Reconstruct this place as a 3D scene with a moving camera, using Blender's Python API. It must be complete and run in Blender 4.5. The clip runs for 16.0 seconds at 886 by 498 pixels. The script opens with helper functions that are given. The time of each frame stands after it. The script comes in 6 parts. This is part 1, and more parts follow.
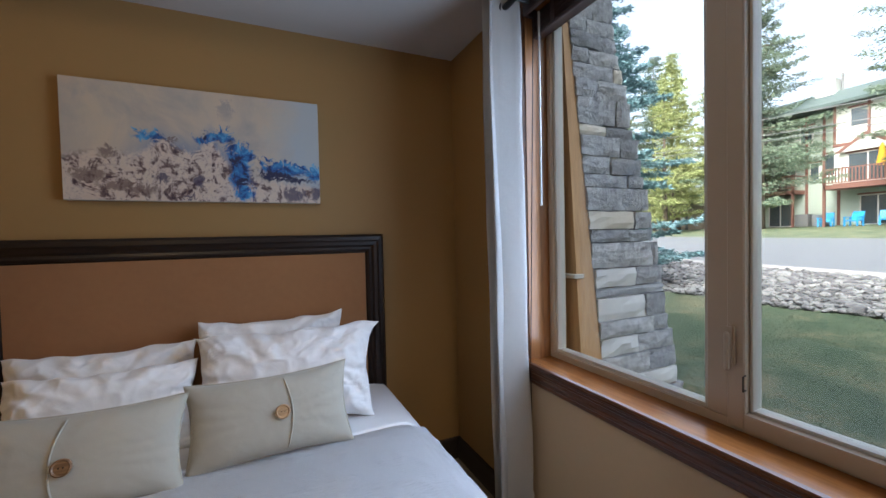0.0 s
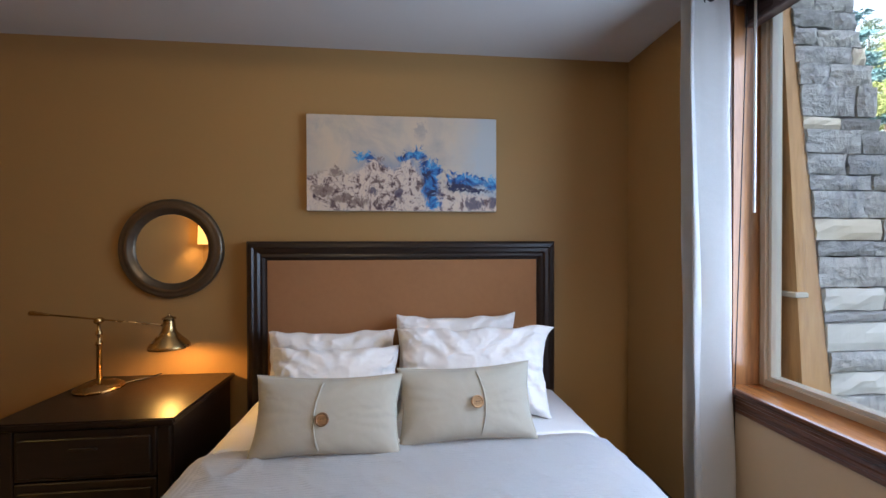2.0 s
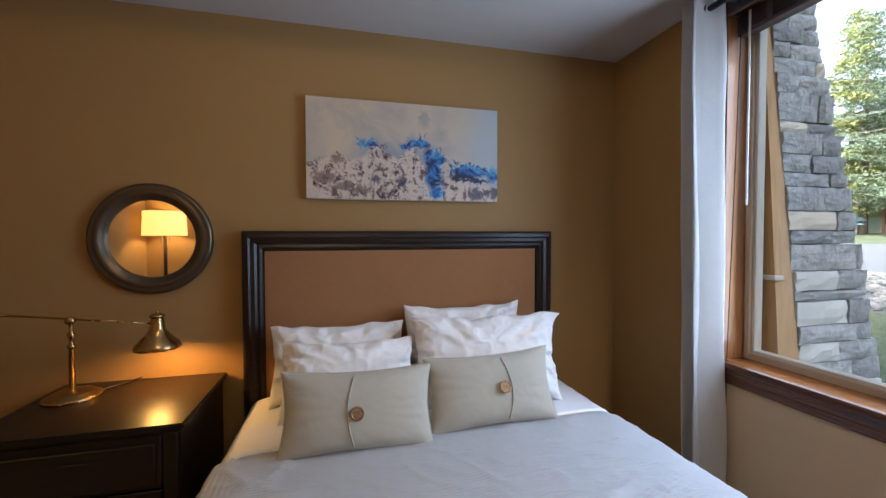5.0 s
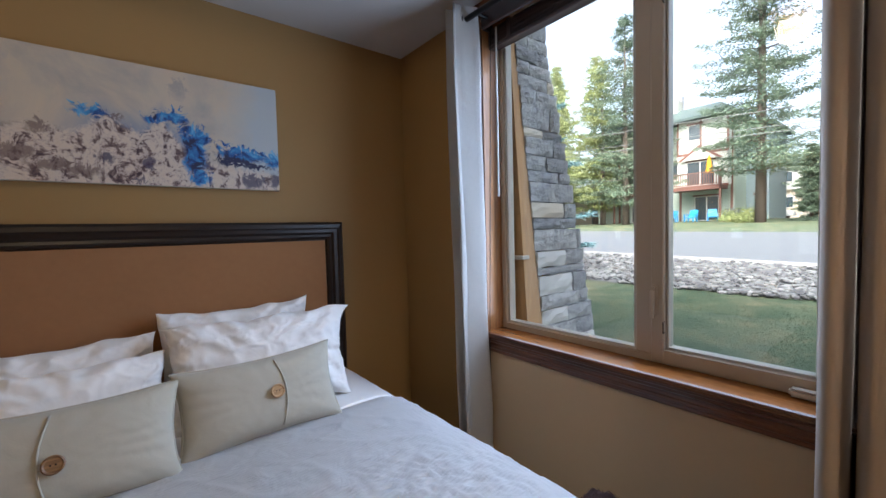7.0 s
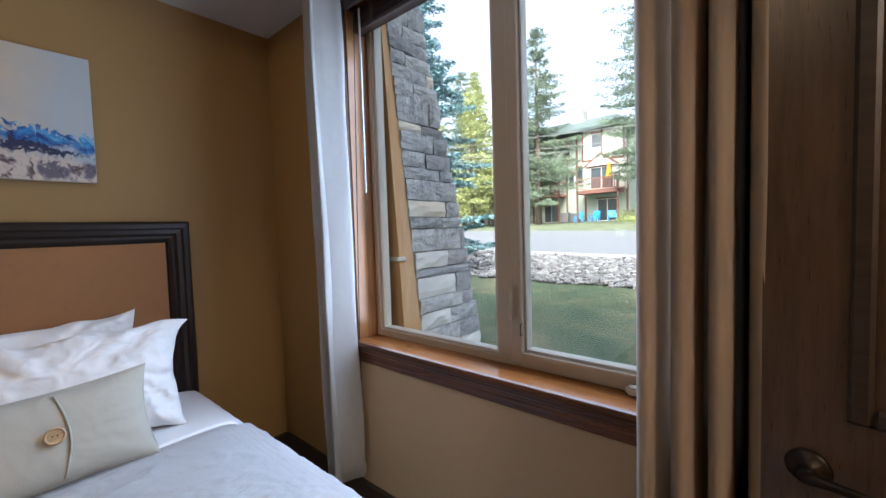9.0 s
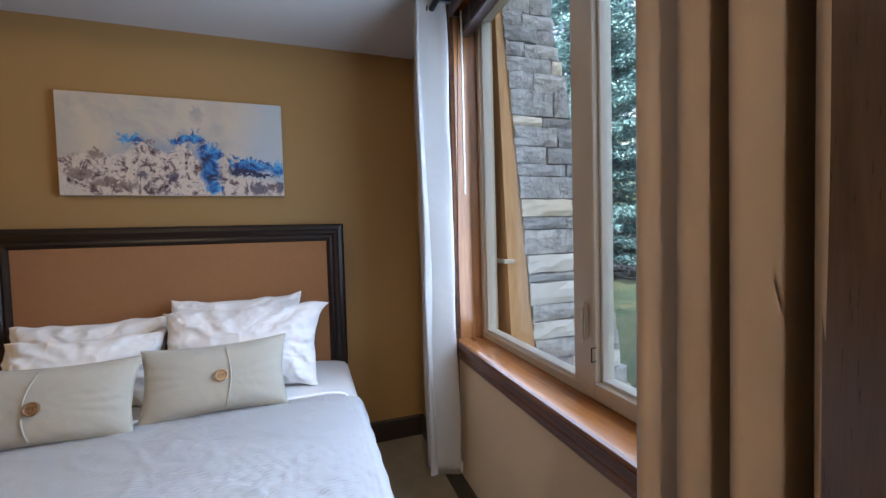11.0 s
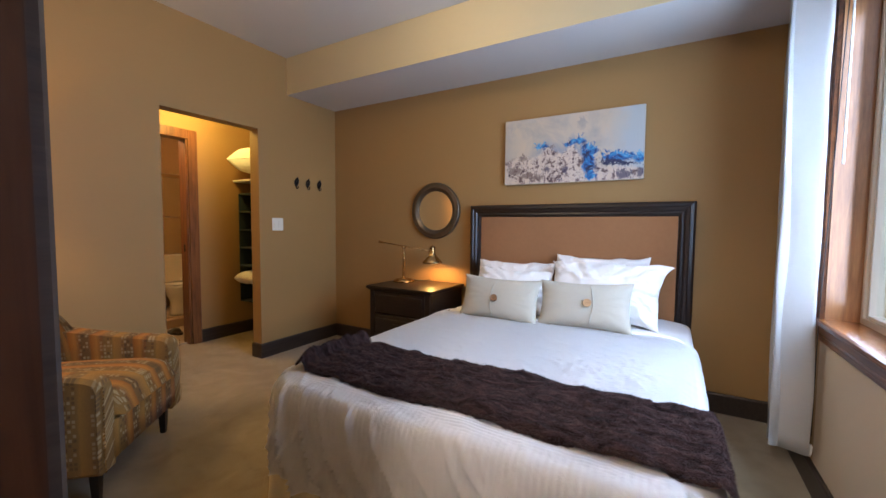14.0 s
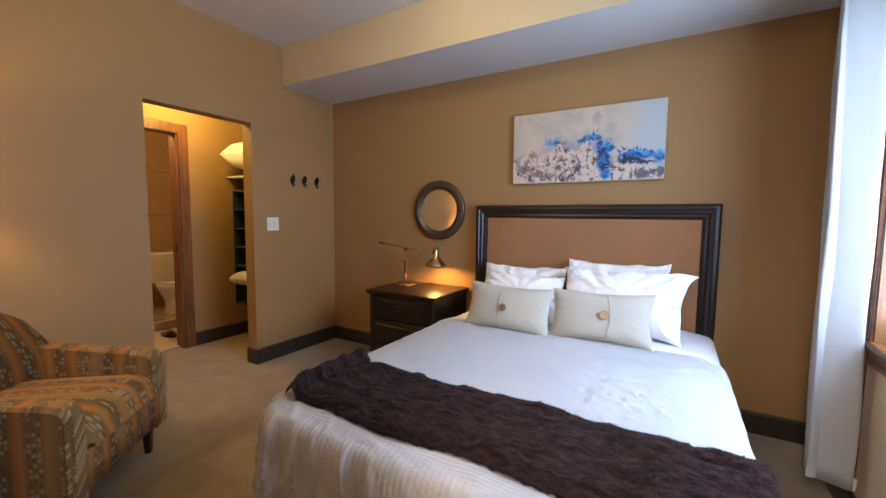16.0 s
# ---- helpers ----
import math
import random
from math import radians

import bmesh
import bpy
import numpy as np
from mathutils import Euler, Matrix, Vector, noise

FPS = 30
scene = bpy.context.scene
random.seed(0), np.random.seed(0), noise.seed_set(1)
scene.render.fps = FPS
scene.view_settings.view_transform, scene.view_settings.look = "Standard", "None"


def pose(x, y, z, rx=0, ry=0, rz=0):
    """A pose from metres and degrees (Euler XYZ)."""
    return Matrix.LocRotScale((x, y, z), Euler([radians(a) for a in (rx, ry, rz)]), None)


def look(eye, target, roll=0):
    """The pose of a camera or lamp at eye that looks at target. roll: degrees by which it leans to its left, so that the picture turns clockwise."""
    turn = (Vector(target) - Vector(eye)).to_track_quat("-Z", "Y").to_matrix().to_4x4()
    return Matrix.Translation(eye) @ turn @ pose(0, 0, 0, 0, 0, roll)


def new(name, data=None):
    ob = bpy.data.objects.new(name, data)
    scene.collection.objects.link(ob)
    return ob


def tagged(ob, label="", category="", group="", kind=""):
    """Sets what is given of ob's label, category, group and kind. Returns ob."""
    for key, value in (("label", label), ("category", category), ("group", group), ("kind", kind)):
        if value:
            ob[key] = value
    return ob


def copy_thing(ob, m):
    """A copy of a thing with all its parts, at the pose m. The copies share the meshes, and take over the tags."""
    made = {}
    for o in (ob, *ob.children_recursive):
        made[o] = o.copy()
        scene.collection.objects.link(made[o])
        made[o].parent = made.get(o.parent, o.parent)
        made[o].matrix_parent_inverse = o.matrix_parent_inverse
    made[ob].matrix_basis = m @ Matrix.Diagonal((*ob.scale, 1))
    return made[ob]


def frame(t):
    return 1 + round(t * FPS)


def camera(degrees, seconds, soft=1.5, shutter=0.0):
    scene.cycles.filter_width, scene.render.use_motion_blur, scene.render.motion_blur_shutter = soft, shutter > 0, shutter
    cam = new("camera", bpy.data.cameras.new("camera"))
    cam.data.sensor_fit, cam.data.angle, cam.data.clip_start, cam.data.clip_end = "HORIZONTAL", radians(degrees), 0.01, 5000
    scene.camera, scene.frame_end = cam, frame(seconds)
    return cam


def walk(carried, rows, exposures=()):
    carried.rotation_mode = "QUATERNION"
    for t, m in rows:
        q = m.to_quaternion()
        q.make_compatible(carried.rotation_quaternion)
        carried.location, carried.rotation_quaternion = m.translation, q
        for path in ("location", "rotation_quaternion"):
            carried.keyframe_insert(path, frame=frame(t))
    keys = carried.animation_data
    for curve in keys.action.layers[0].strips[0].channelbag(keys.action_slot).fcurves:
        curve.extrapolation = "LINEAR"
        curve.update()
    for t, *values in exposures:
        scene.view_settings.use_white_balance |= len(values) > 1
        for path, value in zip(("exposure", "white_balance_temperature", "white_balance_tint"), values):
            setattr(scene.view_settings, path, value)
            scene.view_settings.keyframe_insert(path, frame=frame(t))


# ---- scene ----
cam = camera(97.0, 16.0)
PATH = [
    (0, (-1.056, -2.149, 1.353), (-0.231, -0.329, 1.297), -1.3),
    (0.5, (-1.141, -2.159, 1.353), (-0.404, -0.3, 1.321), -0.8),
    (1, (-1.195, -2.177, 1.358), (-0.694, -0.241, 1.339), -0.7),
    (1.5, (-1.258, -2.177, 1.37), (-0.997, -0.194, 1.355), -0.3),
    (2, (-1.295, -2.161, 1.359), (-1.098, -0.17, 1.342), -0.1),
    (2.5, (-1.327, -2.162, 1.346), (-1.178, -0.168, 1.325), -0.0),
    (3, (-1.356, -2.16, 1.354), (-1.26, -0.163, 1.325), 0.0),
    (3.2, (-1.389, -2.157, 1.358), (-1.311, -0.159, 1.322), 0.0),
    (5.3, (-1.63, -2.092, 1.344), (-0.958, -0.21, 1.277), -0.4),
    (5.5, (-1.609, -2.087, 1.346), (-0.793, -0.263, 1.269), -0.6),
    (6, (-1.552, -2.085, 1.346), (-0.427, -0.434, 1.257), -1.0),
    (6.5, (-1.513, -2.117, 1.325), (-0.319, -0.514, 1.24), -1.5),
    (7, (-1.405, -2.141, 1.317), (-0.159, -0.58, 1.226), -1.5),
    (7.5, (-1.286, -2.179, 1.341), (0.007, -0.656, 1.25), -1.6),
    (8, (-1.254, -2.184, 1.311), (0.277, -0.902, 1.204), -1.5),
    (8.2, (-1.249, -2.195, 1.305), (0.317, -0.955, 1.197), -1.7),
    (10.3, (-0.701, -2.282, 1.315), (0.393, -0.61, 1.23), -1.9),
    (10.5, (-0.66, -2.316, 1.31), (0.307, -0.567, 1.226), -1.9),
    (11, (-0.663, -2.453, 1.306), (-0.02, -0.561, 1.228), -1.6),
    (11.5, (-0.735, -2.692, 1.284), (-0.396, -0.723, 1.189), -0.6),
    (12, (-0.714, -2.875, 1.291), (-0.716, -0.878, 1.166), -0.5),
    (12.5, (-0.618, -2.995, 1.245), (-1.025, -1.041, 1.123), -0.3),
    (13, (-0.548, -3.045, 1.246), (-1.318, -1.204, 1.117), 0.0),
    (13.5, (-0.527, -3.066, 1.219), (-1.507, -1.327, 1.094), 0.4),
    (14, (-0.594, -3.086, 1.207), (-1.606, -1.365, 1.09), 0.5),
    (14.5, (-0.631, -3.095, 1.203), (-1.637, -1.371, 1.078), 0.5),
    (15, (-0.599, -3.046, 1.21), (-1.589, -1.315, 1.065), 0.5),
    (15.5, (-0.612, -2.975, 1.226), (-1.595, -1.241, 1.066), 0.4),
    (16, (-0.707, -2.937, 1.284), (-1.723, -1.222, 1.123), 0.6),
]
walk(cam, [(t, look(eye, target, roll)) for t, eye, target, roll in PATH], [(0, 0.74, 6150, 14), (1.5, 1.22, 6080, 14), (2.5, 1.42, 6050, 14), (5.5, 1.05, 6080, 14), (7, 0.86, 6080, 14.5), (8, 1.0, 6080, 14.5), (10.5, 1.08, 6080, 13.5), (11.5, 1.5, 6030, 14), (12.5, 1.72, 5840, 14), (14.5, 1.86, 5820, 15), (16, 1.90, 5820, 15)])

# world, sun and large lights
world = bpy.data.worlds.new("world")
scene.world = world
world.use_nodes = True
wn = world.node_tree.nodes
sky = wn.new("ShaderNodeTexSky")
sky.sky_type = 'NISHITA'
sky.sun_disc = False
sky.sun_elevation = radians(46)
sky.sun_rotation = radians(248)
sky.air_density = 1.0
sky.dust_density = 9.0
sky.ozone_density = 1.0
haze = wn.new("ShaderNodeHueSaturation")     # thin bright overcast
haze.inputs["Saturation"].default_value = 0.65
haze.inputs["Value"].default_value = 3.15
world.node_tree.links.new(sky.outputs[0], haze.inputs["Color"])
world.node_tree.links.new(haze.outputs[0], wn["Background"].inputs[0])
wn["Background"].inputs[1].default_value = 0.15


def lamp(name, kind, m, energy, color, **more):
    data = bpy.data.lights.new(name, kind)
    data.energy, data.color = energy, color
    for key, value in more.items():
        setattr(data, key, value)
    ob = new(name, data)
    ob.matrix_world = m
    return ob


sun_el, sun_az = radians(46), radians(248)
sun_from = Vector((math.sin(sun_az) * math.cos(sun_el), math.cos(sun_az) * math.cos(sun_el), math.sin(sun_el)))
lamp("sun", "SUN", look(sun_from * 50, (0, 0, 0)), 1.5, (1.0, 0.95, 0.88), angle=radians(6))
lamp("window_daylight", "AREA", look((0.070, -1.365, 1.50), (-2.0, -1.365, 1.50)), 14.5, (0.58, 0.76, 1.0),
     shape='RECTANGLE', size=1.20, size_y=1.25)

# ---- materials ----
def srgb(r, g, b):
    f = lambda c: c / 12.92 if c <= 0.04045 else ((c + 0.055) / 1.055) ** 2.4
    return (f(r / 255), f(g / 255), f(b / 255), 1)


class Mat:
    """A principled material with a few shortcuts for node building."""

    def __init__(self, name, color=(0.5, 0.5, 0.5), rough=0.6, metal=0.0, spec=0.5):
        self.m = bpy.data.materials.new(name)
        self.m.use_nodes = True
        self.t = self.m.node_tree
        self.b = self.t.nodes["Principled BSDF"]
        self.b.inputs["Base Color"].default_value = (*color[:3], 1)
        self.b.inputs["Roughness"].default_value = rough
        self.b.inputs["Metallic"].default_value = metal
        self.b.inputs["Specular IOR Level"].default_value = spec
        self.tc = self.node("ShaderNodeTexCoord")

    def node(self, kind, **ins):
        n = self.t.nodes.new(kind)
        for k, v in ins.items():
            n.inputs[k.replace("_", " ")].default_value = v
        return n

    def link(self, a, b):
        self.t.links.new(a, b)

    def coords(self, scale=(1, 1, 1), rot=(0, 0, 0), source="Object"):
        mp = self.node("ShaderNodeMapping")
        mp.inputs["Scale"].default_value = scale
        mp.inputs["Rotation"].default_value = rot
        self.link(self.tc.outputs[source], mp.inputs[0])
        return mp.outputs[0]

    def noise(self, scale, detail=4, rough=0.55, stretch=(1, 1, 1), source="Object", distort=0.0):
        n = self.node("ShaderNodeTexNoise", Scale=scale, Detail=detail, Roughness=rough, Distortion=distort)
        self.link(self.coords(stretch, source=source), n.inputs["Vector"])
        return n.outputs["Fac"]

    def ramp(self, fac, stops):
        r = self.node("ShaderNodeValToRGB")
        e = r.color_ramp.elements
        while len(e) < len(stops):
            e.new(0.5)
        for el, (p, c) in zip(e, stops):
            el.position = p
            el.color = (*c[:3], 1) if len(c) > 2 else (c[0], c[0], c[0], 1)
        self.link(fac, r.inputs[0])
        return r.outputs[0]

    def mix(self, fac, a, b, blend='MIX'):
        x = self.node("ShaderNodeMix")
        x.data_type, x.blend_type = 'RGBA', blend
        for val, i in ((fac, 0), (a, 6), (b, 7)):
            if isinstance(val, (int, float)):
                x.inputs[i].default_value = val
            elif isinstance(val, tuple):
                x.inputs[i].default_value = (*val[:3], 1)
            else:
                self.link(val, x.inputs[i])
        return x.outputs[2]

    def math(self, op, a, b=0.0, c=0.0):
        x = self.node("ShaderNodeMath")
        x.operation = op
        for val, i in ((a, 0), (b, 1), (c, 2)):
            if isinstance(val, (int, float)):
                x.inputs[i].default_value = val
            else:
                self.link(val, x.inputs[i])
        return x.outputs[0]

    def color(self, out):
        self.link(out, self.b.inputs["Base Color"])
        return self

    def rough(self, fac, lo, hi):
        mr = self.node("ShaderNodeMapRange")
        mr.inputs["To Min"].default_value, mr.inputs["To Max"].default_value = lo, hi
        self.link(fac, mr.inputs["Value"])
        self.link(mr.outputs[0], self.b.inputs["Roughness"])
        return self

    def bump(self, fac, strength=0.3, dist=0.01):
        bp = self.node("ShaderNodeBump", Strength=strength, Distance=dist)
        self.link(fac, bp.inputs["Height"])
        if self.b.inputs["Normal"].is_linked:
            self.link(self.b.inputs["Normal"].links[0].from_socket, bp.inputs["Normal"])
        self.link(bp.outputs[0], self.b.inputs["Normal"])
        return self

    def vary(self, base, amount=0.15, random_amount=0.0):
        """Mottles a colour at two scales; random_amount adds a step per object."""
        n1, n2 = self.noise(2.3, 5), self.noise(38, 4)
        v = self.math('ADD', self.math('MULTIPLY', n1, amount * 1.2), self.math('MULTIPLY', n2, amount * 0.8))
        if random_amount:
            oi = self.node("ShaderNodeObjectInfo")
            v = self.math('ADD', v, self.math('MULTIPLY', oi.outputs["Random"], random_amount))
        v = self.math('ADD', v, 1.0 - amount - random_amount * 0.5)
        hs = self.node("ShaderNodeHueSaturation")
        if isinstance(base, tuple):
            hs.inputs["Color"].default_value = (*base[:3], 1)
        else:
            self.link(base, hs.inputs["Color"])
        self.link(v, hs.inputs["Value"])
        self.color(hs.outputs[0])
        return self


def plain(name, color, rough=0.6, metal=0.0, amount=0.12, bump=0.0, bscale=60, spec=0.5, rnd=0.0):
    m = Mat(name, color, rough, metal, spec).vary(tuple(color), amount, rnd)
    if bump:
        m.bump(m.noise(bscale, 5), bump, 0.004)
    m.rough(m.noise(9, 4), max(0.02, rough - 0.08), min(1, rough + 0.08))
    return m.m


def wood(name, dark, light, rough=0.35, along=2, scale=9.0, bump=0.15):
    """Grain that runs along one axis (0 x, 1 y, 2 z)."""
    m = Mat(name, light, rough)
    st = [6.0, 6.0, 6.0]
    st[along] = 0.45
    g = m.noise(scale, 7, 0.65, tuple(st), distort=0.6)
    f = m.noise(scale * 5, 4, 0.6, tuple(st))
    big = m.noise(1.3, 4, 0.6, tuple(1.0 if i != along else 0.5 for i in range(3)), distort=1.0)
    v = m.math('ADD', m.math('MULTIPLY', g, 0.55), m.math('ADD', m.math('MULTIPLY', f, 0.15), m.math('MULTIPLY', big, 0.35)))
    m.color(m.ramp(v, [(0.36, dark), (0.68, light)]))
    m.rough(f, rough - 0.07, rough + 0.12)
    return m.bump(g, bump, 0.002).m


def wall_paint(name, color):
    m = Mat(name, color, 0.62, spec=0.35).vary(tuple(color), 0.05)
    m.bump(m.noise(170, 3), 0.18, 0.0015)
    m.bump(m.noise(14, 4), 0.12, 0.003)
    return m.m


def cloth(name, color, amount=0.06, weave=420, wrinkle=9.0, wb=0.35, stripes=0.0):
    m = Mat(name, color, 0.9, spec=0.15)
    m.vary(tuple(color), amount)
    m.b.inputs["Sheen Weight"].default_value = 0.15
    m.bump(m.noise(weave, 2), 0.25, 0.0008)
    m.bump(m.noise(wrinkle, 4, 0.5, distort=0.8), wb, 0.012)
    if stripes:
        w = m.node("ShaderNodeTexWave", Scale=stripes, Distortion=0.4, Detail=1.0)
        w.bands_direction = 'Y'
        m.link(m.coords(), w.inputs["Vector"])
        hang = m.node("ShaderNodeTexWave", Scale=stripes * 0.6, Distortion=0.4, Detail=1.0)
        hang.bands_direction = 'X'
        m.link(m.coords(), hang.inputs["Vector"])
        sz = m.node("ShaderNodeSeparateXYZ")
        m.link(m.coords(), sz.inputs[0])
        level = m.ramp(m.math('SUBTRACT', sz.outputs[2], 0.1), [(0.490, (0,)), (0.503, (1,))])
        m.bump(m.mix(level, hang.outputs["Fac"], w.outputs["Fac"]), 0.5, 0.002)
    return m.m


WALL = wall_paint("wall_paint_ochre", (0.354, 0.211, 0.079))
WALL_LOW = wall_paint("wall_beige", (0.52, 0.39, 0.25))
CEIL = wall_paint("ceiling_paint", (0.58, 0.56, 0.535))
TRIM_DARK = wood("baseboard_wood", (0.020, 0.013, 0.010), (0.055, 0.038, 0.028), 0.45, 1)
ESPRESSO = wood("espresso_wood", (0.005, 0.0035, 0.003), (0.024, 0.013, 0.009), 0.34, 0, bump=0.08)
CHERRY = wood("stained_alder", (0.13, 0.042, 0.010), (0.34, 0.125, 0.032), 0.2, 1)
CHERRY_V = wood("stained_alder_upright", (0.12, 0.045, 0.016), (0.36, 0.16, 0.058), 0.30, 2)
WALNUT = wood("dark_stained_moulding", (0.018, 0.008, 0.006), (0.21, 0.075, 0.026), 0.30, 1, scale=5)
CASING_V = wood("knotty_alder_casing", (0.045, 0.016, 0.005), (0.27, 0.105, 0.032), 0.35, 2, scale=5)
CEDAR = wood("cedar_trim", (0.38, 0.20, 0.08), (0.62, 0.38, 0.18), 0.6, 2)
JAMBWOOD = wood("walnut_jamb", (0.010, 0.004, 0.002), (0.040, 0.016, 0.007), 0.35, 2, scale=6)
DOORWOOD = wood("door_wood", (0.042, 0.026, 0.018), (0.11, 0.070, 0.048), 0.28, 2, bump=0.08)
BLIND = wood("blind_wood", (0.020, 0.010, 0.008), (0.055, 0.028, 0.022), 0.35, 1)
VINYL = plain("vinyl_frame", (0.46, 0.38, 0.29), 0.35, amount=0.05)
VINYL_W = plain("white_vinyl", (0.56, 0.54, 0.49), 0.35, amount=0.05)
SHEET = cloth("white_cotton", (0.80, 0.80, 0.81), 0.03)
PILLOW = cloth("pillow_cotton", (0.80, 0.79, 0.78), 0.03, wrinkle=7, wb=0.45)
COVER = cloth("woven_coverlet", (0.80, 0.80, 0.81), 0.03, stripes=26, wrinkle=11, wb=0.5)
SKIRT = cloth("bed_skirt_cotton", (0.62, 0.55, 0.40), 0.08)
LINEN = cloth("linen", (0.42, 0.40, 0.335), 0.06, weave=260, wb=0.15)
PIPING = cloth("linen_piping", (0.34, 0.29, 0.22), 0.1)
CURTAIN = cloth("curtain_fabric", (0.57, 0.47, 0.375), 0.05, weave=300, wrinkle=4, wb=0.25)
# left curtain: daylight through the cloth is put into its paler colour
CURTAIN_L = cloth("curtain_fabric_daylit", (0.67, 0.655, 0.63), 0.05, weave=300, wrinkle=4, wb=0.25)
SUEDE = cloth("headboard_suede", (0.31, 0.150, 0.066), 0.18, weave=300, wrinkle=3, wb=0.12)
BRASS = plain("antique_brass", (0.50, 0.33, 0.14), 0.26, 1.0, 0.15)
PEWTER = plain("pewter_frame", (0.13, 0.105, 0.075), 0.36, 0.75, 0.3, 0.2, 30)
BRONZE = plain("dark_bronze", (0.020, 0.015, 0.013), 0.38, 0.6, 0.2)
BLACK = plain("black_metal", (0.012, 0.011, 0.011), 0.4, 0.5)
WHITE_PL = plain("white_plastic", (0.75, 0.72, 0.66), 0.4, amount=0.03)
BUTTON = wood("coconut_button", (0.20, 0.09, 0.03), (0.62, 0.42, 0.22), 0.4, 0, 20)
BUTTON_D = wood("dark_coconut_button", (0.07, 0.03, 0.012), (0.40, 0.22, 0.10), 0.4, 0, 20)

mm = Mat("mirror_glass", (0.9, 0.9, 0.9), 0.01, 1.0)
MIRROR = mm.m

gm = Mat("window_glass", (1, 1, 1), 0.0)
gm.t.nodes.remove(gm.b)
tr, gl, lw, mx = gm.node("ShaderNodeBsdfTransparent"), gm.node("ShaderNodeBsdfGlossy"), gm.node("ShaderNodeLayerWeight", Blend=0.5), gm.node("ShaderNodeMixShader")
fr_ = gm.math('ADD', gm.math('MULTIPLY', gm.math('POWER', lw.outputs["Facing"], 5.0), 0.9), 0.035)
tr.inputs[0].default_value = (0.95, 0.98, 0.97, 1)
gl.inputs["Roughness"].default_value = 0.0
gm.link(fr_, mx.inputs[0]); gm.link(tr.outputs[0], mx.inputs[1]); gm.link(gl.outputs[0], mx.inputs[2])
gm.link(mx.outputs[0], gm.t.nodes["Material Output"].inputs[0])
GLASS = gm.m

fm = Mat("faux_fur", (0.035, 0.022, 0.020), 0.95, spec=0.1)
f1, f2 = fm.noise(16, 5, 0.6, (1, 2.4, 1), distort=1.0), fm.noise(150, 4, 0.7, (1, 3, 1))
fm.color(fm.ramp(fm.math('ADD', fm.math('MULTIPLY', f1, 0.6), fm.math('MULTIPLY', f2, 0.4)), [(0.38, (0.009, 0.0045, 0.0045)), (0.66, (0.125, 0.070, 0.066))]))
fm.b.inputs["Sheen Weight"].default_value = 0.05
fm.bump(f2, 0.8, 0.006).bump(f1, 0.6, 0.02)
FUR = fm.m

cm = Mat("carpet", (0.2, 0.16, 0.1), 0.97, spec=0.1)
c1, c2, c3 = cm.noise(1.6, 4, 0.55, distort=0.6), cm.noise(7, 5, 0.6, distort=0.5), cm.noise(420, 2)
cc = cm.ramp(cm.math('ADD', cm.math('MULTIPLY', c1, 0.5), cm.math('MULTIPLY', c2, 0.5)), [(0.35, (0.22, 0.165, 0.088)), (0.66, (0.38, 0.30, 0.18))])
cm.color(cm.mix(cm.math('MULTIPLY', c3, 0.35), cc, (0.12, 0.09, 0.05)))
cm.b.inputs["Sheen Weight"].default_value = 0.3
cm.bump(c3, 0.7, 0.004).bump(c2, 0.3, 0.01)
CARPET = cm.m

# the abstract painting: pale sky, cream spray with dark flecks below a ridge, blue strokes to one side
pm = Mat("painted_canvas", (0.7, 0.68, 0.62), 0.55)
sx = pm.node("ShaderNodeSeparateXYZ")
pm.link(pm.coords(), sx.inputs[0])
pu = pm.math('ADD', pm.math('DIVIDE', sx.outputs[0], 1.016), 0.5)
pv = pm.math('SUBTRACT', 0.5, pm.math('DIVIDE', sx.outputs[2], 0.508))
wob = pm.noise(6, 6, 0.62, distort=0.8)
fine = pm.noise(26, 8, 0.70, (1, 1, 0.8), distort=1.3)
mid = pm.noise(11, 7, 0.68, (1, 1, 0.9), distort=1.6)
wu = pm.math('ADD', pu, pm.math('MULTIPLY', pm.math('SUBTRACT', mid, 0.5), 0.10))
wv = pm.math('ADD', pv, pm.math('MULTIPLY', pm.math('SUBTRACT', fine, 0.5), 0.34))


def blob(cu, cv, ru, rv, lo=0.0, hi=0.5):
    """A ragged patch of paint, 1 inside and 0 outside."""
    du = pm.math('POWER', pm.math('ABSOLUTE', pm.math('DIVIDE', pm.math('SUBTRACT', wu, cu), ru)), 2.0)
    dv = pm.math('POWER', pm.math('ABSOLUTE', pm.math('DIVIDE', pm.math('SUBTRACT', wv, cv), rv)), 2.0)
    edge = pm.math('MULTIPLY', pm.math('SUBTRACT', fine, 0.5), 2.6)
    return pm.ramp(pm.math('ADD', pm.math('SUBTRACT', 1.0, pm.math('ADD', du, dv)), edge), [(lo, (0,)), (hi + 0.2, (1,))])


skyc = pm.ramp(pm.noise(3.0, 5, 0.6, distort=0.5), [(0.34, (0.40, 0.375, 0.34)), (0.5, (0.55, 0.47, 0.37)), (0.65, (0.62, 0.50, 0.36))])
skyc = pm.mix(pm.ramp(pm.math('ADD', pu, pm.math('MULTIPLY', wob, 0.2)), [(0.85, (0,)), (1.05, (0.8,))]), skyc, (0.42, 0.50, 0.55))
ridge = pm.ramp(pu, [(0.0, (0.62,)), (0.14, (0.55,)), (0.24, (0.60,)), (0.34, (0.45,)), (0.45, (0.56,)), (0.53, (0.44,)), (0.60, (0.66,)), (0.72, (0.78,)), (1.0, (0.84,))])
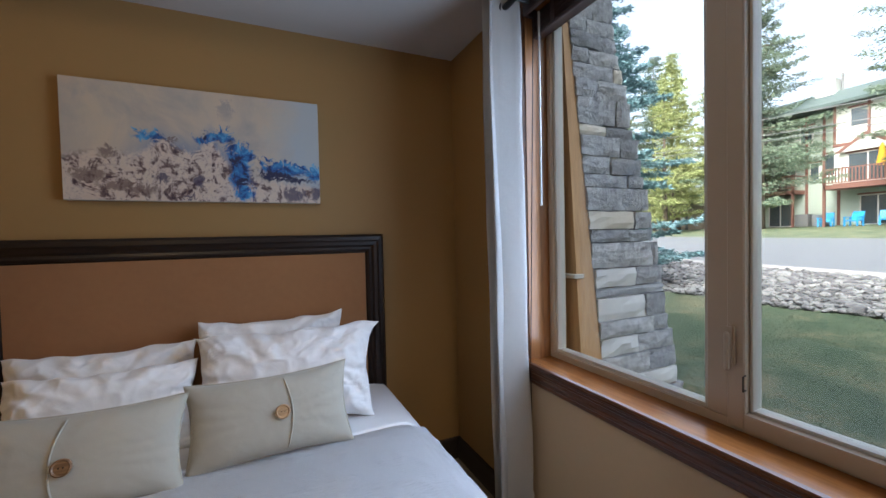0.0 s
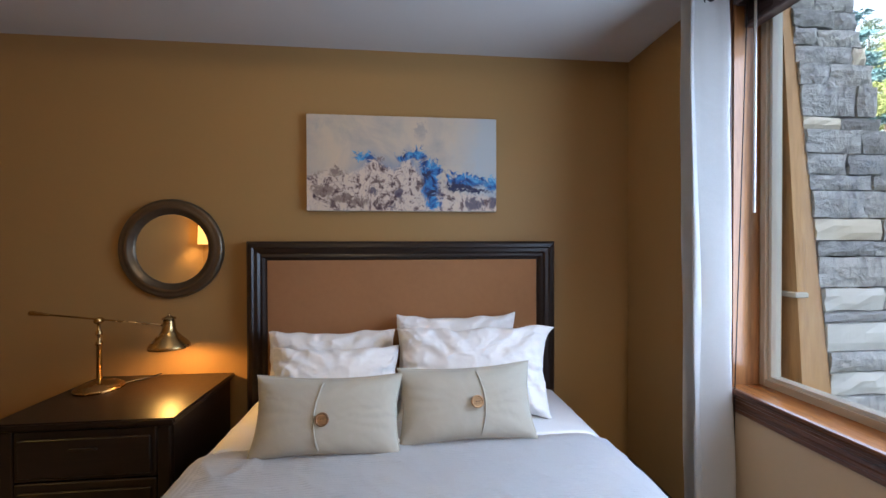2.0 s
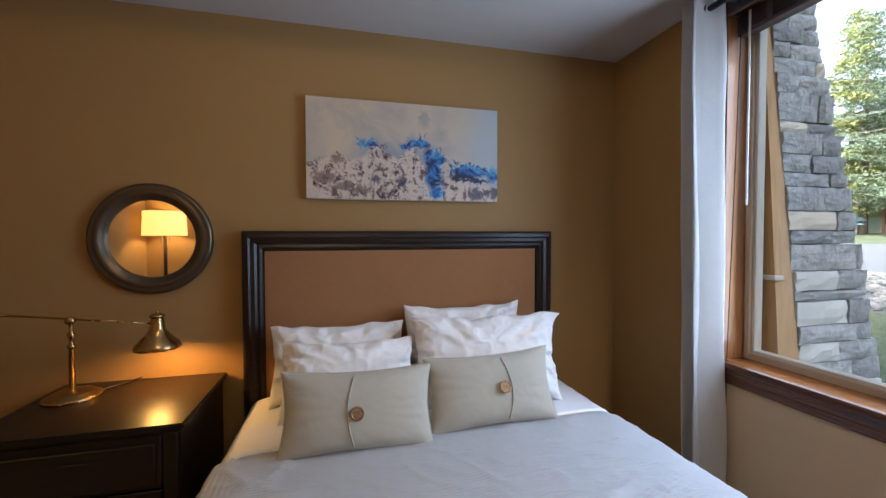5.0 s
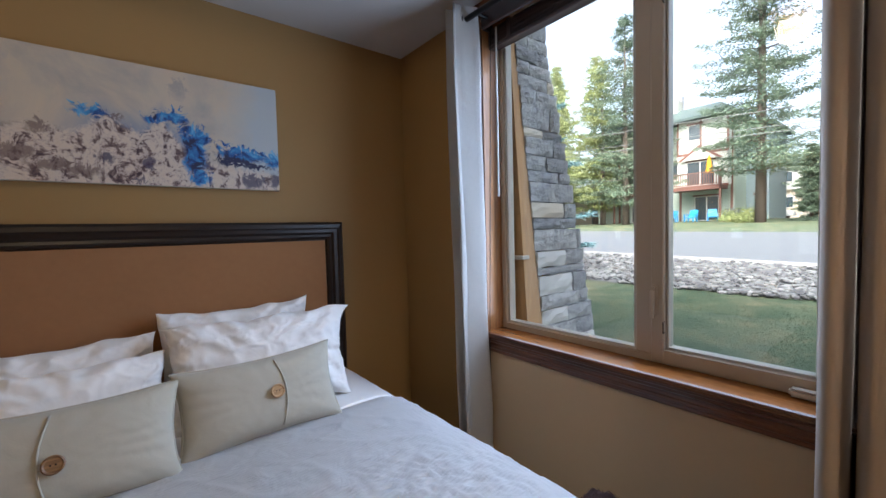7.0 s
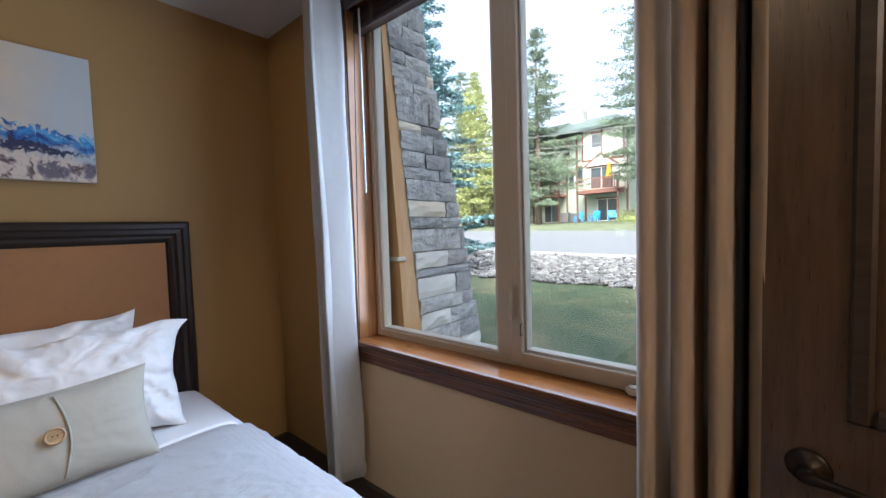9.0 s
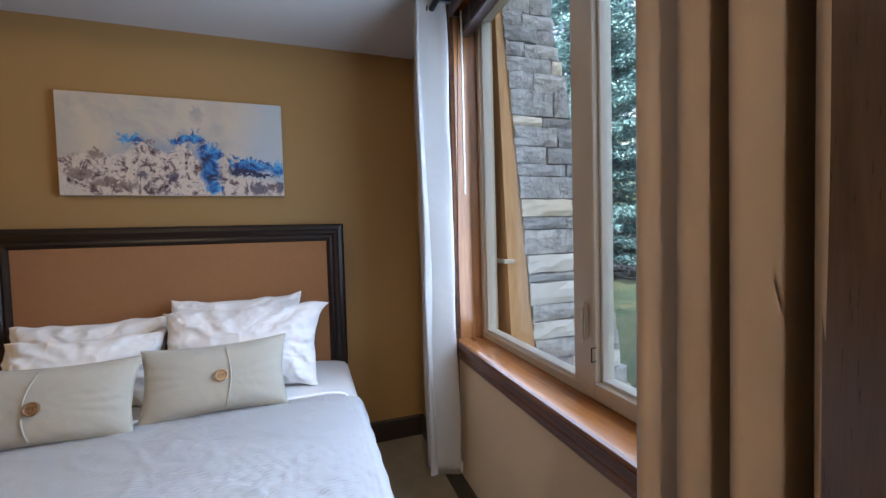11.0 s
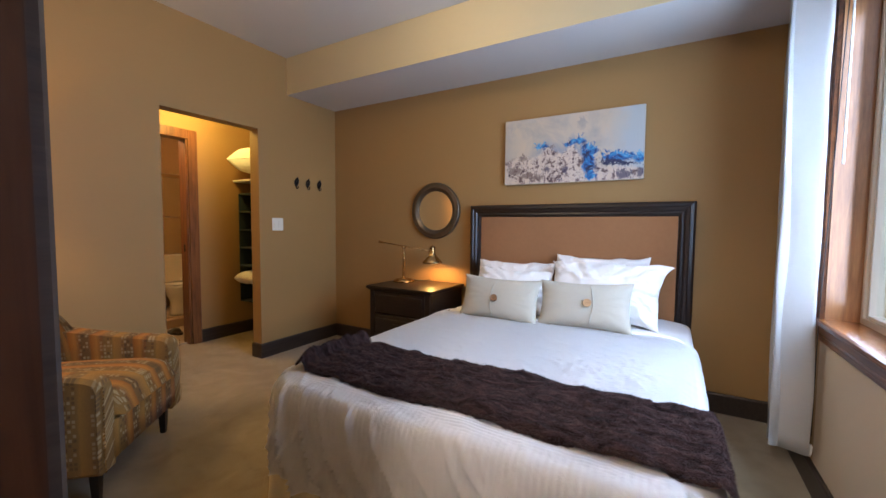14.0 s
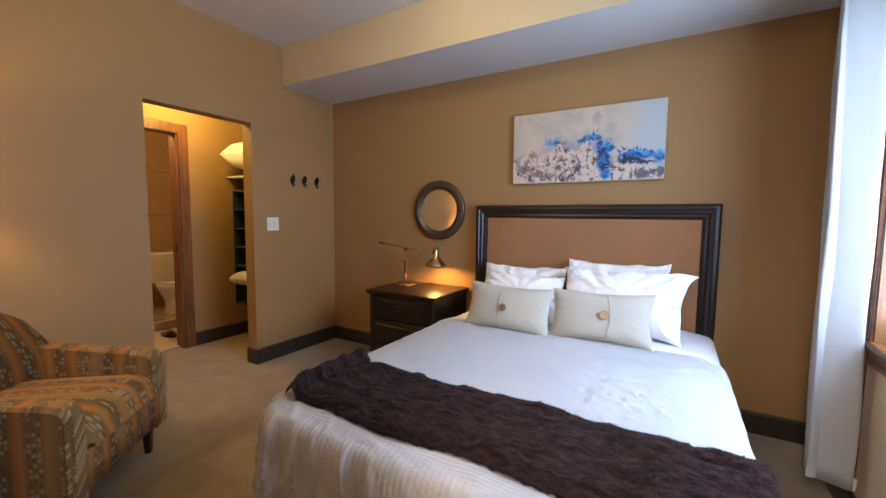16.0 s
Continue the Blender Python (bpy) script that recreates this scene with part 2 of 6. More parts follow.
haze = pm.ramp(pm.math('ADD', pm.math('SUBTRACT', pv, ridge), pm.math('MULTIPLY', wob, 0.35)), [(-0.0, (0,)), (0.20, (1,))])
hazem = pm.math('MULTIPLY', haze, pm.ramp(pu, [(0.16, (0,)), (0.28, (0.8,)), (0.62, (0.9,)), (0.72, (0.15,))]))
mass = pm.ramp(pm.math('ADD', pm.math('SUBTRACT', pv, ridge), pm.math('MULTIPLY', fine, 0.22)), [(0.09, (0,)), (0.15, (1,))])
rockc = pm.ramp(pm.math('ADD', pm.math('MULTIPLY', fine, 0.45), pm.math('MULTIPLY', mid, 0.55)), [(0.39, (0.045, 0.022, 0.035)), (0.445, (0.20, 0.135, 0.12)), (0.47, (0.50, 0.41, 0.36)), (0.52, (0.66, 0.56, 0.46)), (0.62, (0.60, 0.48, 0.38)), (0.67, (0.26, 0.17, 0.13))])
base = pm.mix(hazem, skyc, (0.20, 0.26, 0.38))
base = pm.mix(mass, base, rockc)
for cu, cv, ru, rv in ((0.08, 0.80, 0.07, 0.07), (0.17, 0.88, 0.08, 0.06), (0.26, 0.92, 0.07, 0.06), (0.15, 0.60, 0.04, 0.06), (0.35, 0.46, 0.06, 0.03)):
    base = pm.mix(pm.math('MULTIPLY', blob(cu, cv, ru, rv, 0.2, 0.5), 0.75), base, (0.14, 0.085, 0.075))
for cu, cv, ru, rv in ((0.47, 0.82, 0.035, 0.07), (0.34, 0.80, 0.04, 0.05), (0.56, 0.42, 0.03, 0.06), (0.44, 0.96, 0.05, 0.03), (0.69, 0.78, 0.02, 0.08), (0.88, 0.93, 0.06, 0.08), (0.98, 0.90, 0.03, 0.10)):
    base = pm.mix(pm.math('MULTIPLY', blob(cu, cv, ru, rv, 0.2, 0.5), 0.85), base, (0.055, 0.045, 0.095))
bluec = pm.ramp(mid, [(0.38, (0.006, 0.012, 0.06)), (0.47, (0.015, 0.10, 0.33)), (0.57, (0.05, 0.28, 0.58)), (0.68, (0.20, 0.48, 0.68))])
for cu, cv, ru, rv in ((0.645, 0.55, 0.075, 0.11), (0.64, 0.72, 0.06, 0.20), (0.57, 0.40, 0.07, 0.08), (0.50, 0.44, 0.05, 0.05), (0.84, 0.67, 0.15, 0.075), (0.98, 0.70, 0.06, 0.09), (0.66, 0.92, 0.05, 0.09), (0.30, 0.44, 0.07, 0.05)):
    base = pm.mix(blob(cu, cv, ru, rv, 0.1, 0.4), base, bluec)
for cu, cv, ru, rv in ((0.80, 0.745, 0.10, 0.042), (0.90, 0.775, 0.08, 0.038), (0.645, 0.80, 0.04, 0.07), (0.62, 0.62, 0.025, 0.05)):
    base = pm.mix(blob(cu, cv, ru, rv, 0.1, 0.4), base, (0.020, 0.024, 0.07))
base = pm.mix(pm.math('MULTIPLY', blob(0.585, 0.16, 0.05, 0.13, 0.3, 0.9), 0.45), base, (0.16, 0.19, 0.27))
base = pm.mix(pm.math('MULTIPLY', blob(0.06, 0.14, 0.03, 0.08, 0.3, 0.9), 0.3), base, (0.30, 0.32, 0.36))
pm.color(base)
pm.bump(fine, 0.3, 0.003)
PAINTING = pm.m
CANVAS = cloth("canvas_edge", (0.62, 0.58, 0.50), 0.05)

# woven armchair fabric with bands of small blocks
def armchair_fabric(name, lengthwise):
    """lengthwise: bands step along y instead of x."""
    am = Mat(name, (0.4, 0.22, 0.08), 0.85, spec=0.2)
    sx = am.node("ShaderNodeSeparateXYZ")
    am.link(am.coords(), sx.inputs[0])
    across = am.math('ADD', sx.outputs[1] if lengthwise else sx.outputs[0], am.math('MULTIPLY', am.noise(9, 3), 0.02))
    along = am.math('ADD', sx.outputs[0] if lengthwise else sx.outputs[1], sx.outputs[2])
    n_b = 9.5
    band = am.math('FRACT', am.math('MULTIPLY', across, n_b))
    which = am.math('FLOOR', am.math('MULTIPLY', across, n_b))
    blk = am.math('FRACT', am.math('MULTIPLY', along, 50.0))
    cellx = am.math('FLOOR', am.math('MULTIPLY', across, 60.0))
    celly = am.math('FLOOR', am.math('MULTIPLY', along, 50.0))
    cv = am.node("ShaderNodeCombineXYZ")
    am.link(cellx, cv.inputs[0]); am.link(celly, cv.inputs[1])
    wnz = am.node("ShaderNodeTexWhiteNoise")
    am.link(cv.outputs[0], wnz.inputs["Vector"])
    wnb = am.node("ShaderNodeTexWhiteNoise")
    wnb.noise_dimensions = '1D'
    am.link(which, wnb.inputs["W"])
    g1 = am.ramp(band, [(0.0, (0.17, 0.095, 0.035)), (0.38, (0.20, 0.115, 0.040)), (0.48, (0.36, 0.135, 0.022)), (0.72, (0.48, 0.21, 0.038)), (0.92, (0.26, 0.12, 0.035))])
    g2 = am.ramp(band, [(0.0, (0.24, 0.14, 0.045)), (0.4, (0.30, 0.175, 0.050)), (0.5, (0.42, 0.22, 0.050)), (1.0, (0.26, 0.145, 0.045))])
    ground = am.mix(am.ramp(wnb.outputs[0], [(0.4, (0,)), (0.6, (1,))]), g1, g2)
    ground = am.mix(am.math('MULTIPLY', am.noise(220, 2, stretch=(1, 1, 1)), 0.5), ground, (0.07, 0.04, 0.02))
    blocks = am.ramp(wnz.outputs[0], [(0.0, (0.045, 0.030, 0.022)), (0.30, (0.07, 0.048, 0.035)), (0.5, (0.36, 0.27, 0.12)), (0.8, (0.50, 0.43, 0.27))])
    inband = am.ramp(band, [(0.0, (1,)), (0.38, (1,)), (0.41, (0,)), (0.84, (0,)), (0.87, (0.8,))])
    gap = am.ramp(blk, [(0.0, (0,)), (0.14, (0,)), (0.2, (1,)), (0.80, (1,)), (0.86, (0,))])
    cellf = am.ramp(am.math('FRACT', am.math('MULTIPLY', across, 60.0)), [(0.0, (0,)), (0.12, (0,)), (0.2, (1,)), (0.82, (1,)), (0.9, (0,))])
    pick = am.ramp(wnz.outputs[0], [(0.0, (1,)), (0.26, (1,)), (0.28, (0,)), (0.52, (0,)), (0.54, (1,))])
    mask = am.math('MULTIPLY', am.math('MULTIPLY', inband, gap), am.math('MULTIPLY', cellf, pick))
    am.color(am.mix(am.math('MULTIPLY', mask, 0.42), ground, blocks))
    am.b.inputs["Sheen Weight"].default_value = 0.04
    am.bump(am.noise(300, 3), 0.4, 0.001).bump(am.noise(5, 4), 0.5, 0.015)
    return am.m


ARMCHAIR = armchair_fabric("armchair_fabric", False)
ARMCHAIR_Y = armchair_fabric("armchair_fabric_lengthwise", True)


def glow(name, color, strength):
    m = Mat(name, color, 0.5)
    m.b.inputs["Emission Color"].default_value = (*color[:3], 1)
    m.b.inputs["Emission Strength"].default_value = strength
    return m.m


BULB = glow("warm_bulb", (1.0, 0.62, 0.25), 5.0)
SHADE_IN = plain("shade_inner_enamel", (0.75, 0.65, 0.45), 0.4)
lm = Mat("lamp_shade_fabric", (0.78, 0.62, 0.36), 0.9)
lm.b.inputs["Emission Color"].default_value = (1.0, 0.52, 0.12, 1)
lm.b.inputs["Emission Strength"].default_value = 0.85
LAMPSHADE = lm.m
CLOSETLIGHT = glow("frosted_globe", (1.0, 0.50, 0.16), 0.8)
TILE = plain("shower_tile", (0.42, 0.29, 0.16), 0.25, amount=0.2, rnd=0.15)
TILE_F = plain("floor_tile", (0.42, 0.34, 0.24), 0.35, amount=0.15, rnd=0.1)
CHROME = plain("chrome", (0.75, 0.75, 0.75), 0.12, 1.0, 0.04)
TOWEL = cloth("towel", (0.62, 0.55, 0.45), 0.05, weave=200, wrinkle=14, wb=0.5)
TEAL = cloth("organizer_fabric", (0.024, 0.040, 0.048), 0.1)
PORCELAIN = plain("porcelain", (0.78, 0.74, 0.68), 0.12, amount=0.02)

# outside
sm = Mat("ledge_stone", (0.3, 0.3, 0.32), 0.85)
oi = sm.node("ShaderNodeObjectInfo")
s1, s2 = sm.noise(9, 6, 0.65, (1, 1, 1.6), distort=0.5), sm.noise(60, 5, 0.6)
tone = sm.ramp(oi.outputs["Random"], [(0.0, (0.29, 0.295, 0.31)), (0.25, (0.44, 0.445, 0.46)), (0.7, (0.50, 0.505, 0.515)), (1.0, (0.60, 0.60, 0.595))])
s3 = sm.noise(22, 6, 0.7, (1, 1, 0.6), distort=1.2)
sm.color(sm.mix(sm.ramp(s3, [(0.30, (0.75,)), (0.50, (0,))]), sm.mix(sm.ramp(s1, [(0.32, (0.7,)), (0.55, (0,))]), tone, (0.20, 0.205, 0.22)), (0.15, 0.15, 0.16)))
sm.bump(s2, 0.7, 0.006).bump(s3, 0.8, 0.012).bump(s1, 0.9, 0.025)
STONE = sm.m
STONE_TAN = plain("tan_ledge_stone", (0.66, 0.60, 0.50), 0.85, amount=0.25, bump=0.8, bscale=16)
STONE_PALE = plain("pale_ledge_stone", (0.66, 0.655, 0.63), 0.85, amount=0.25, bump=0.8, bscale=16)
DOOREDGE = plain("pale_door_edge", (0.42, 0.34, 0.27), 0.5, amount=0.1)
MORTAR = plain("mortar", (0.10, 0.10, 0.105), 0.95, amount=0.3, bump=0.5, bscale=80)
gr = Mat("lawn_soil", (0.1, 0.14, 0.04), 0.95, spec=0.1)
g1, g2 = gr.noise(1.3, 6, 0.68, distort=0.3), gr.noise(24, 6, 0.75)
gr.color(gr.ramp(gr.math('ADD', gr.math('MULTIPLY', g1, 0.6), gr.math('MULTIPLY', g2, 0.4)), [(0.38, (0.050, 0.080, 0.050)), (0.50, (0.086, 0.114, 0.070)), (0.60, (0.19, 0.17, 0.105))]))
gr.bump(gr.noise(90, 3), 0.8, 0.02)
LAWN = gr.m
ASPHALT = plain("pale_asphalt", (0.095, 0.104, 0.115), 0.9, amount=0.15, bump=0.4, bscale=140)
SHOULDER = plain("road_gravel_shoulder", (0.24, 0.235, 0.22), 0.95, amount=0.3, bump=0.6, bscale=60)
rk = Mat("river_rock", (0.4, 0.4, 0.4), 0.8)
geo = rk.node("ShaderNodeNewGeometry")
rk.color(rk.mix(rk.math('MULTIPLY', rk.noise(20, 5), 0.3), rk.ramp(geo.outputs["Random Per Island"], [(0.0, (0.05, 0.052, 0.056)), (0.4, (0.09, 0.094, 0.10)), (0.75, (0.15, 0.152, 0.152)), (0.95, (0.24, 0.24, 0.235)), (1.0, (0.16, 0.135, 0.11))]), (0.12, 0.12, 0.11)))
ROCK = rk.m
BARK = plain("bark", (0.095, 0.075, 0.06), 0.95, amount=0.4, bump=0.8, bscale=18)


def needles(name, a, b, c):
    m = Mat(name, a, 0.75, spec=0.2)
    g = m.node("ShaderNodeNewGeometry")
    m.color(m.ramp(m.math('ADD', m.math('MULTIPLY', g.outputs["Random Per Island"], 0.7), m.math('MULTIPLY', m.noise(0.6, 3), 0.3)), [(0.10, a), (0.5, b), (0.9, c)]))
    m.b.inputs["Subsurface Weight"].default_value = 0.0
    return m.m


SPRUCE_BLUE = needles("blue_spruce_needles", (0.07, 0.14, 0.15), (0.13, 0.24, 0.26), (0.21, 0.35, 0.38))
PINE = needles("pine_needles", (0.08, 0.12, 0.09), (0.115, 0.165, 0.115), (0.17, 0.21, 0.13))
PINE_Y = needles("larch_needles", (0.18, 0.22, 0.085), (0.26, 0.30, 0.12), (0.32, 0.35, 0.15))


def siding(name, color):
    """Painted clapboard; each board is about 15 cm high."""
    m = Mat(name, color, 0.7).vary(color, 0.06)
    sz = m.node("ShaderNodeSeparateXYZ")
    m.link(m.coords(), sz.inputs[0])
    m.bump(m.math('FRACT', m.math('MULTIPLY', sz.outputs[2], 6.5)), 1.0, 0.03)
    return m.m


SIDING = siding("pale_green_siding", (0.40, 0.47, 0.40))
SIDING_W = siding("cream_siding", (0.60, 0.62, 0.56))
SIDING_B = siding("blue_grey_siding", (0.26, 0.33, 0.35))
REDTRIM = plain("red_brown_trim", (0.17, 0.075, 0.055), 0.6, amount=0.15)
SHINGLE = plain("grey_green_shingles", (0.075, 0.105, 0.10), 0.9, amount=0.35, bump=0.6, bscale=12)
PANE = Mat("house_pane", (0.05, 0.07, 0.08), 0.06, spec=0.8).m
BLUECH = plain("blue_plastic", (0.02, 0.27, 0.55), 0.4)
YELLOW = plain("yellow_canvas", (0.75, 0.38, 0.02), 0.8)
CARWHITE = plain("white_car_paint", (0.7, 0.7, 0.7), 0.2, amount=0.02)
UNIT = plain("grey_metal_cabinet", (0.16, 0.17, 0.17), 0.6)
GARAGE = plain("pale_garage_wall", (0.55, 0.47, 0.38), 0.8, amount=0.05)

# ---- building helpers ----


def thing(name, base, label="", category="", group="", kind="", rz=0.0):
    """An Empty at the thing's base. Its parts are given in metres from that base."""
    ob = new(name)
    ob.empty_display_size = 0.1
    ob.location = base
    ob.rotation_euler[2] = radians(rz)
    return tagged(ob, label, category, group, kind)


def mesh_of(name, bm, material, smooth=False):
    me = bpy.data.meshes.new(name)
    bmesh.ops.recalc_face_normals(bm, faces=bm.faces)
    bm.to_mesh(me)
    bm.free()
    for m in (material if isinstance(material, (list, tuple)) else [material]):
        me.materials.append(m)
    if smooth:
        for p in me.polygons:
            p.use_smooth = True
    return me


def part(name, bm, material, parent, label="", smooth=False, at=(0, 0, 0), kind=""):
    me = bm if isinstance(bm, bpy.types.Mesh) else mesh_of(name, bm, material, smooth)
    ob = new(name, me)
    ob.location = at
    ob.parent = parent
    return tagged(ob, label, kind=kind)


def solid(name, bm, material, label="", category="", group="", kind="", at=(0, 0, 0), smooth=False, rz=0.0):
    """A top-level thing or a piece of the setting that is one mesh."""
    ob = new(name, mesh_of(name, bm, material, smooth))
    ob.location = at
    ob.rotation_euler[2] = radians(rz)
    return tagged(ob, label, category, group, kind)


def box(x0, x1, y0, y1, z0, z1, bevel=0.0, bm=None, seg=1):
    own = bmesh.new()
    v = [own.verts.new((x, y, z)) for x in (x0, x1) for y in (y0, y1) for z in (z0, z1)]
    for f in ((0, 1, 3, 2), (4, 6, 7, 5), (0, 4, 5, 1), (2, 3, 7, 6), (0, 2, 6, 4), (1, 5, 7, 3)):
        own.faces.new([v[i] for i in f])
    if bevel:
        bmesh.ops.bevel(own, geom=own.edges[:], offset=bevel, segments=seg, affect='EDGES')
    if bm is None:
        return own
    join(bm, own)
    return bm


def join(bm, other):
    me = bpy.data.meshes.new("tmp")
    other.to_mesh(me)
    other.free()
    bm.from_mesh(me)
    bpy.data.meshes.remove(me)
    return bm


def moved(bm, m):
    bmesh.ops.transform(bm, matrix=m, verts=bm.verts[:])
    return bm


def lathe(profile, n=24, closed=False):
    """Turns (radius, z) points about the z axis."""
    bm = bmesh.new()
    rings = []
    for r, z in profile:
        if r < 1e-5:
            rings.append([bm.verts.new((0, 0, z))])
        else:
            rings.append([bm.verts.new((r * math.cos(2 * math.pi * i / n), r * math.sin(2 * math.pi * i / n), z)) for i in range(n)])
    pairs = list(zip(rings, rings[1:])) + ([(rings[-1], rings[0])] if closed else [])
    for a, b in pairs:
        for i in range(n):
            j = (i + 1) % n
            if len(a) == 1 and len(b) == 1:
                continue
            if len(a) == 1:
                bm.faces.new((a[0], b[i], b[j]))
            elif len(b) == 1:
                bm.faces.new((a[i], b[0], a[j]))
            else:
                bm.faces.new((a[i], b[i], b[j], a[j]))
    return bm


def tube(points, radius, n=10):
    """A round bar along points; radius may be a list."""
    bm = bmesh.new()
    pts = [Vector(p) for p in points]
    rr = radius if isinstance(radius, (list, tuple)) else [radius] * len(pts)
    rings = []
    up = Vector((0.13, 0.21, 0.97))
    for i, p in enumerate(pts):
        d = (pts[min(i + 1, len(pts) - 1)] - pts[max(i - 1, 0)]).normalized()
        u = d.cross(up)
        if u.length < 1e-3:
            u = d.cross(Vector((1, 0, 0)))
        u.normalize()
        w = d.cross(u)
        rings.append([bm.verts.new(p + (u * math.cos(2 * math.pi * k / n) + w * math.sin(2 * math.pi * k / n)) * rr[i]) for k in range(n)])
    for a, b in zip(rings, rings[1:]):
        for k in range(n):
            bm.faces.new((a[k], a[(k + 1) % n], b[(k + 1) % n], b[k]))
    bm.faces.new(rings[0][::-1])
    bm.faces.new(rings[-1])
    return bm


def prism(outline, axis, a, b, bevel=0.0):
    """An outline of 2D points, drawn out along an axis from a to b. The 2D points are the other two axes in order."""
    bm = bmesh.new()

    def at(p, q):
        return {"x": (q, p[0], p[1]), "y": (p[0], q, p[1]), "z": (p[0], p[1], q)}[axis]
    lo = [bm.verts.new(at(p, a)) for p in outline]
    hi = [bm.verts.new(at(p, b)) for p in outline]
    bm.faces.new(lo[::-1])
    bm.faces.new(hi)
    for i in range(len(outline)):
        j = (i + 1) % len(outline)
        bm.faces.new((lo[i], lo[j], hi[j], hi[i]))
    if bevel:
        bmesh.ops.bevel(bm, geom=bm.edges[:], offset=bevel, segments=1, affect='EDGES')
    return bm


def grid_shape(nu, nv, f, thickness=0.0):
    """A sheet of nu x nv cells; f(u, v) gives each point for u, v in 0..1."""
    bm = bmesh.new()
    vs = [[bm.verts.new(f(i / nu, j / nv)) for j in range(nv + 1)] for i in range(nu + 1)]
    for i in range(nu):
        for j in range(nv):
            bm.faces.new((vs[i][j], vs[i + 1][j], vs[i + 1][j + 1], vs[i][j + 1]))
    if thickness:
        bmesh.ops.solidify(bm, geom=bm.faces[:], thickness=thickness)
    return bm


def wall_with_hole(axis, a0, a1, lo, hi, z0, z1, holes):
    """A wall along an axis ('x' or 'y') from lo to hi, faces at a0 and a1, holes (from, to, bottom, top)."""
    bm = bmesh.new()
    cuts = sorted({lo, hi, *[h[0] for h in holes], *[h[1] for h in holes]})
    for p, q in zip(cuts, cuts[1:]):
        spans = [(z0, z1)]
        for h in holes:
            if h[0] <= p + 1e-6 and h[1] >= q - 1e-6:
                spans = [(z0, h[2]), (h[3], z1)]
        for s, e in spans:
            if e - s > 1e-4:
                if axis == 'y':
                    box(a0, a1, p, q, s, e, bm=bm)
                else:
                    box(p, q, a0, a1, s, e, bm=bm)
    bmesh.ops.remove_doubles(bm, verts=bm.verts[:], dist=1e-5)
    seen = {}
    for f in bm.faces[:]:
        key = tuple(round(c, 4) for c in f.calc_center_median())
        seen.setdefault(key, []).append(f)
    twins = [f for fs in seen.values() if len(fs) > 1 for f in fs]
    bmesh.ops.delete(bm, geom=twins, context='FACES_ONLY')
    return bm

# ---- the room's shell ----
XW, YS, H1, H2 = -3.765, -2.97, 2.418, 2.755
WY0, WY1, WZ0, WZ1 = -2.00, -0.733, 0.806, 2.32      # window opening
DX0, DX1, DH = -1.098, -0.262, 2.07                  # entry doorway in the south wall
OY0, OY1, OH = -1.672, -0.908, 2.045                  # opening to the closet passage
PX = XW - 0.12                                       # far face of the west wall
CX = -4.72                                           # far wall of the passage
HY = -4.6                                            # end of the hall behind the doorway

solid("floor", box(-6.9, 0.0, HY, 0.12, -0.1, 0.0), CARPET, kind="structure", label="beige cut-pile carpet with soft mottling")
solid("wall_north", box(-6.9, 0.2, 0.0, 0.12, 0, 2.9), WALL, kind="structure")
solid("wall_east", box(0.0, 0.2, -0.690, 0.0, 0, 2.9), WALL, kind="structure")
# from the window southwards the wall is paler than the others
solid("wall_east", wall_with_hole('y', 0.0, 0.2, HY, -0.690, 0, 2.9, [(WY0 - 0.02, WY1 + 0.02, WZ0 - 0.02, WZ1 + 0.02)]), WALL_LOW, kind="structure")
solid("wall_west", wall_with_hole('y', PX, XW, YS, 0.0, 0, 2.9, [(OY0, OY1, -0.001, OH)]), WALL, kind="structure")
solid("wall_south", wall_with_hole('x', YS - 0.12, YS, XW - 0.12, 0.0, 0, 2.9, [(DX0, DX1, -0.001, DH)]), WALL, kind="structure")
solid("ceiling", box(XW - 0.12, 0.0, YS, 0.0, H2, H2 + 0.1), CEIL, kind="structure", label="smooth grey-white painted ceiling")
sof = box(XW, 0.0, -0.60, 0.0, H1, H2)
box(-0.625, 0.0, YS, -0.60, H1, H2, bm=sof)
# the warm lamp glow on this face is put into its colour
solid("soffit_face", box(XW + 0.002, -0.627, -0.604, -0.60, H1 + 0.001, H2 - 0.002), plain("soffit_face_glow_tint", (0.60, 0.50, 0.30), 0.65, amount=0.04), kind="structure", label="upright face of a dropped ceiling, tinted with warm lamp glow")
solid("soffit", sof, CEIL, kind="structure", label="grey-white painted dropped ceiling along two walls")
# hall behind the doorway and passage, closed all round
solid("hall_wall_west", box(-1.6, -1.5, HY, YS - 0.12, 0, 2.5), WALL, kind="structure")
solid("hall_wall_south", box(-1.5, 0.0, HY - 0.1, HY, 0, 2.5), WALL, kind="structure")
solid("hall_ceiling", box(-1.6, 0.0, HY, YS - 0.12, 2.45, 2.55), CEIL, kind="structure")
solid("passage_wall_west", wall_with_hole('y', CX - 0.12, CX, -2.6, 0.0, 0, 2.5, [(-1.86, -1.02, -0.001, 2.03)]), WALL, kind="structure")
solid("passage_wall_south", box(-6.9, PX, -2.7, -2.6, 0, 2.5), WALL, kind="structure")
solid("passage_ceiling", box(-6.9, PX, -2.6, 0.0, 2.44, 2.54), CEIL, kind="structure")
solid("bathroom_wall_west", box(-7.0, -6.9, -2.7, 0.0, 0, 2.5), TILE, kind="structure")
solid("bathroom_floor", box(-6.9, CX - 0.06, -2.6, 0.0, 0.004, 0.012), TILE_F, kind="structure", label="pale tiled bathroom floor")


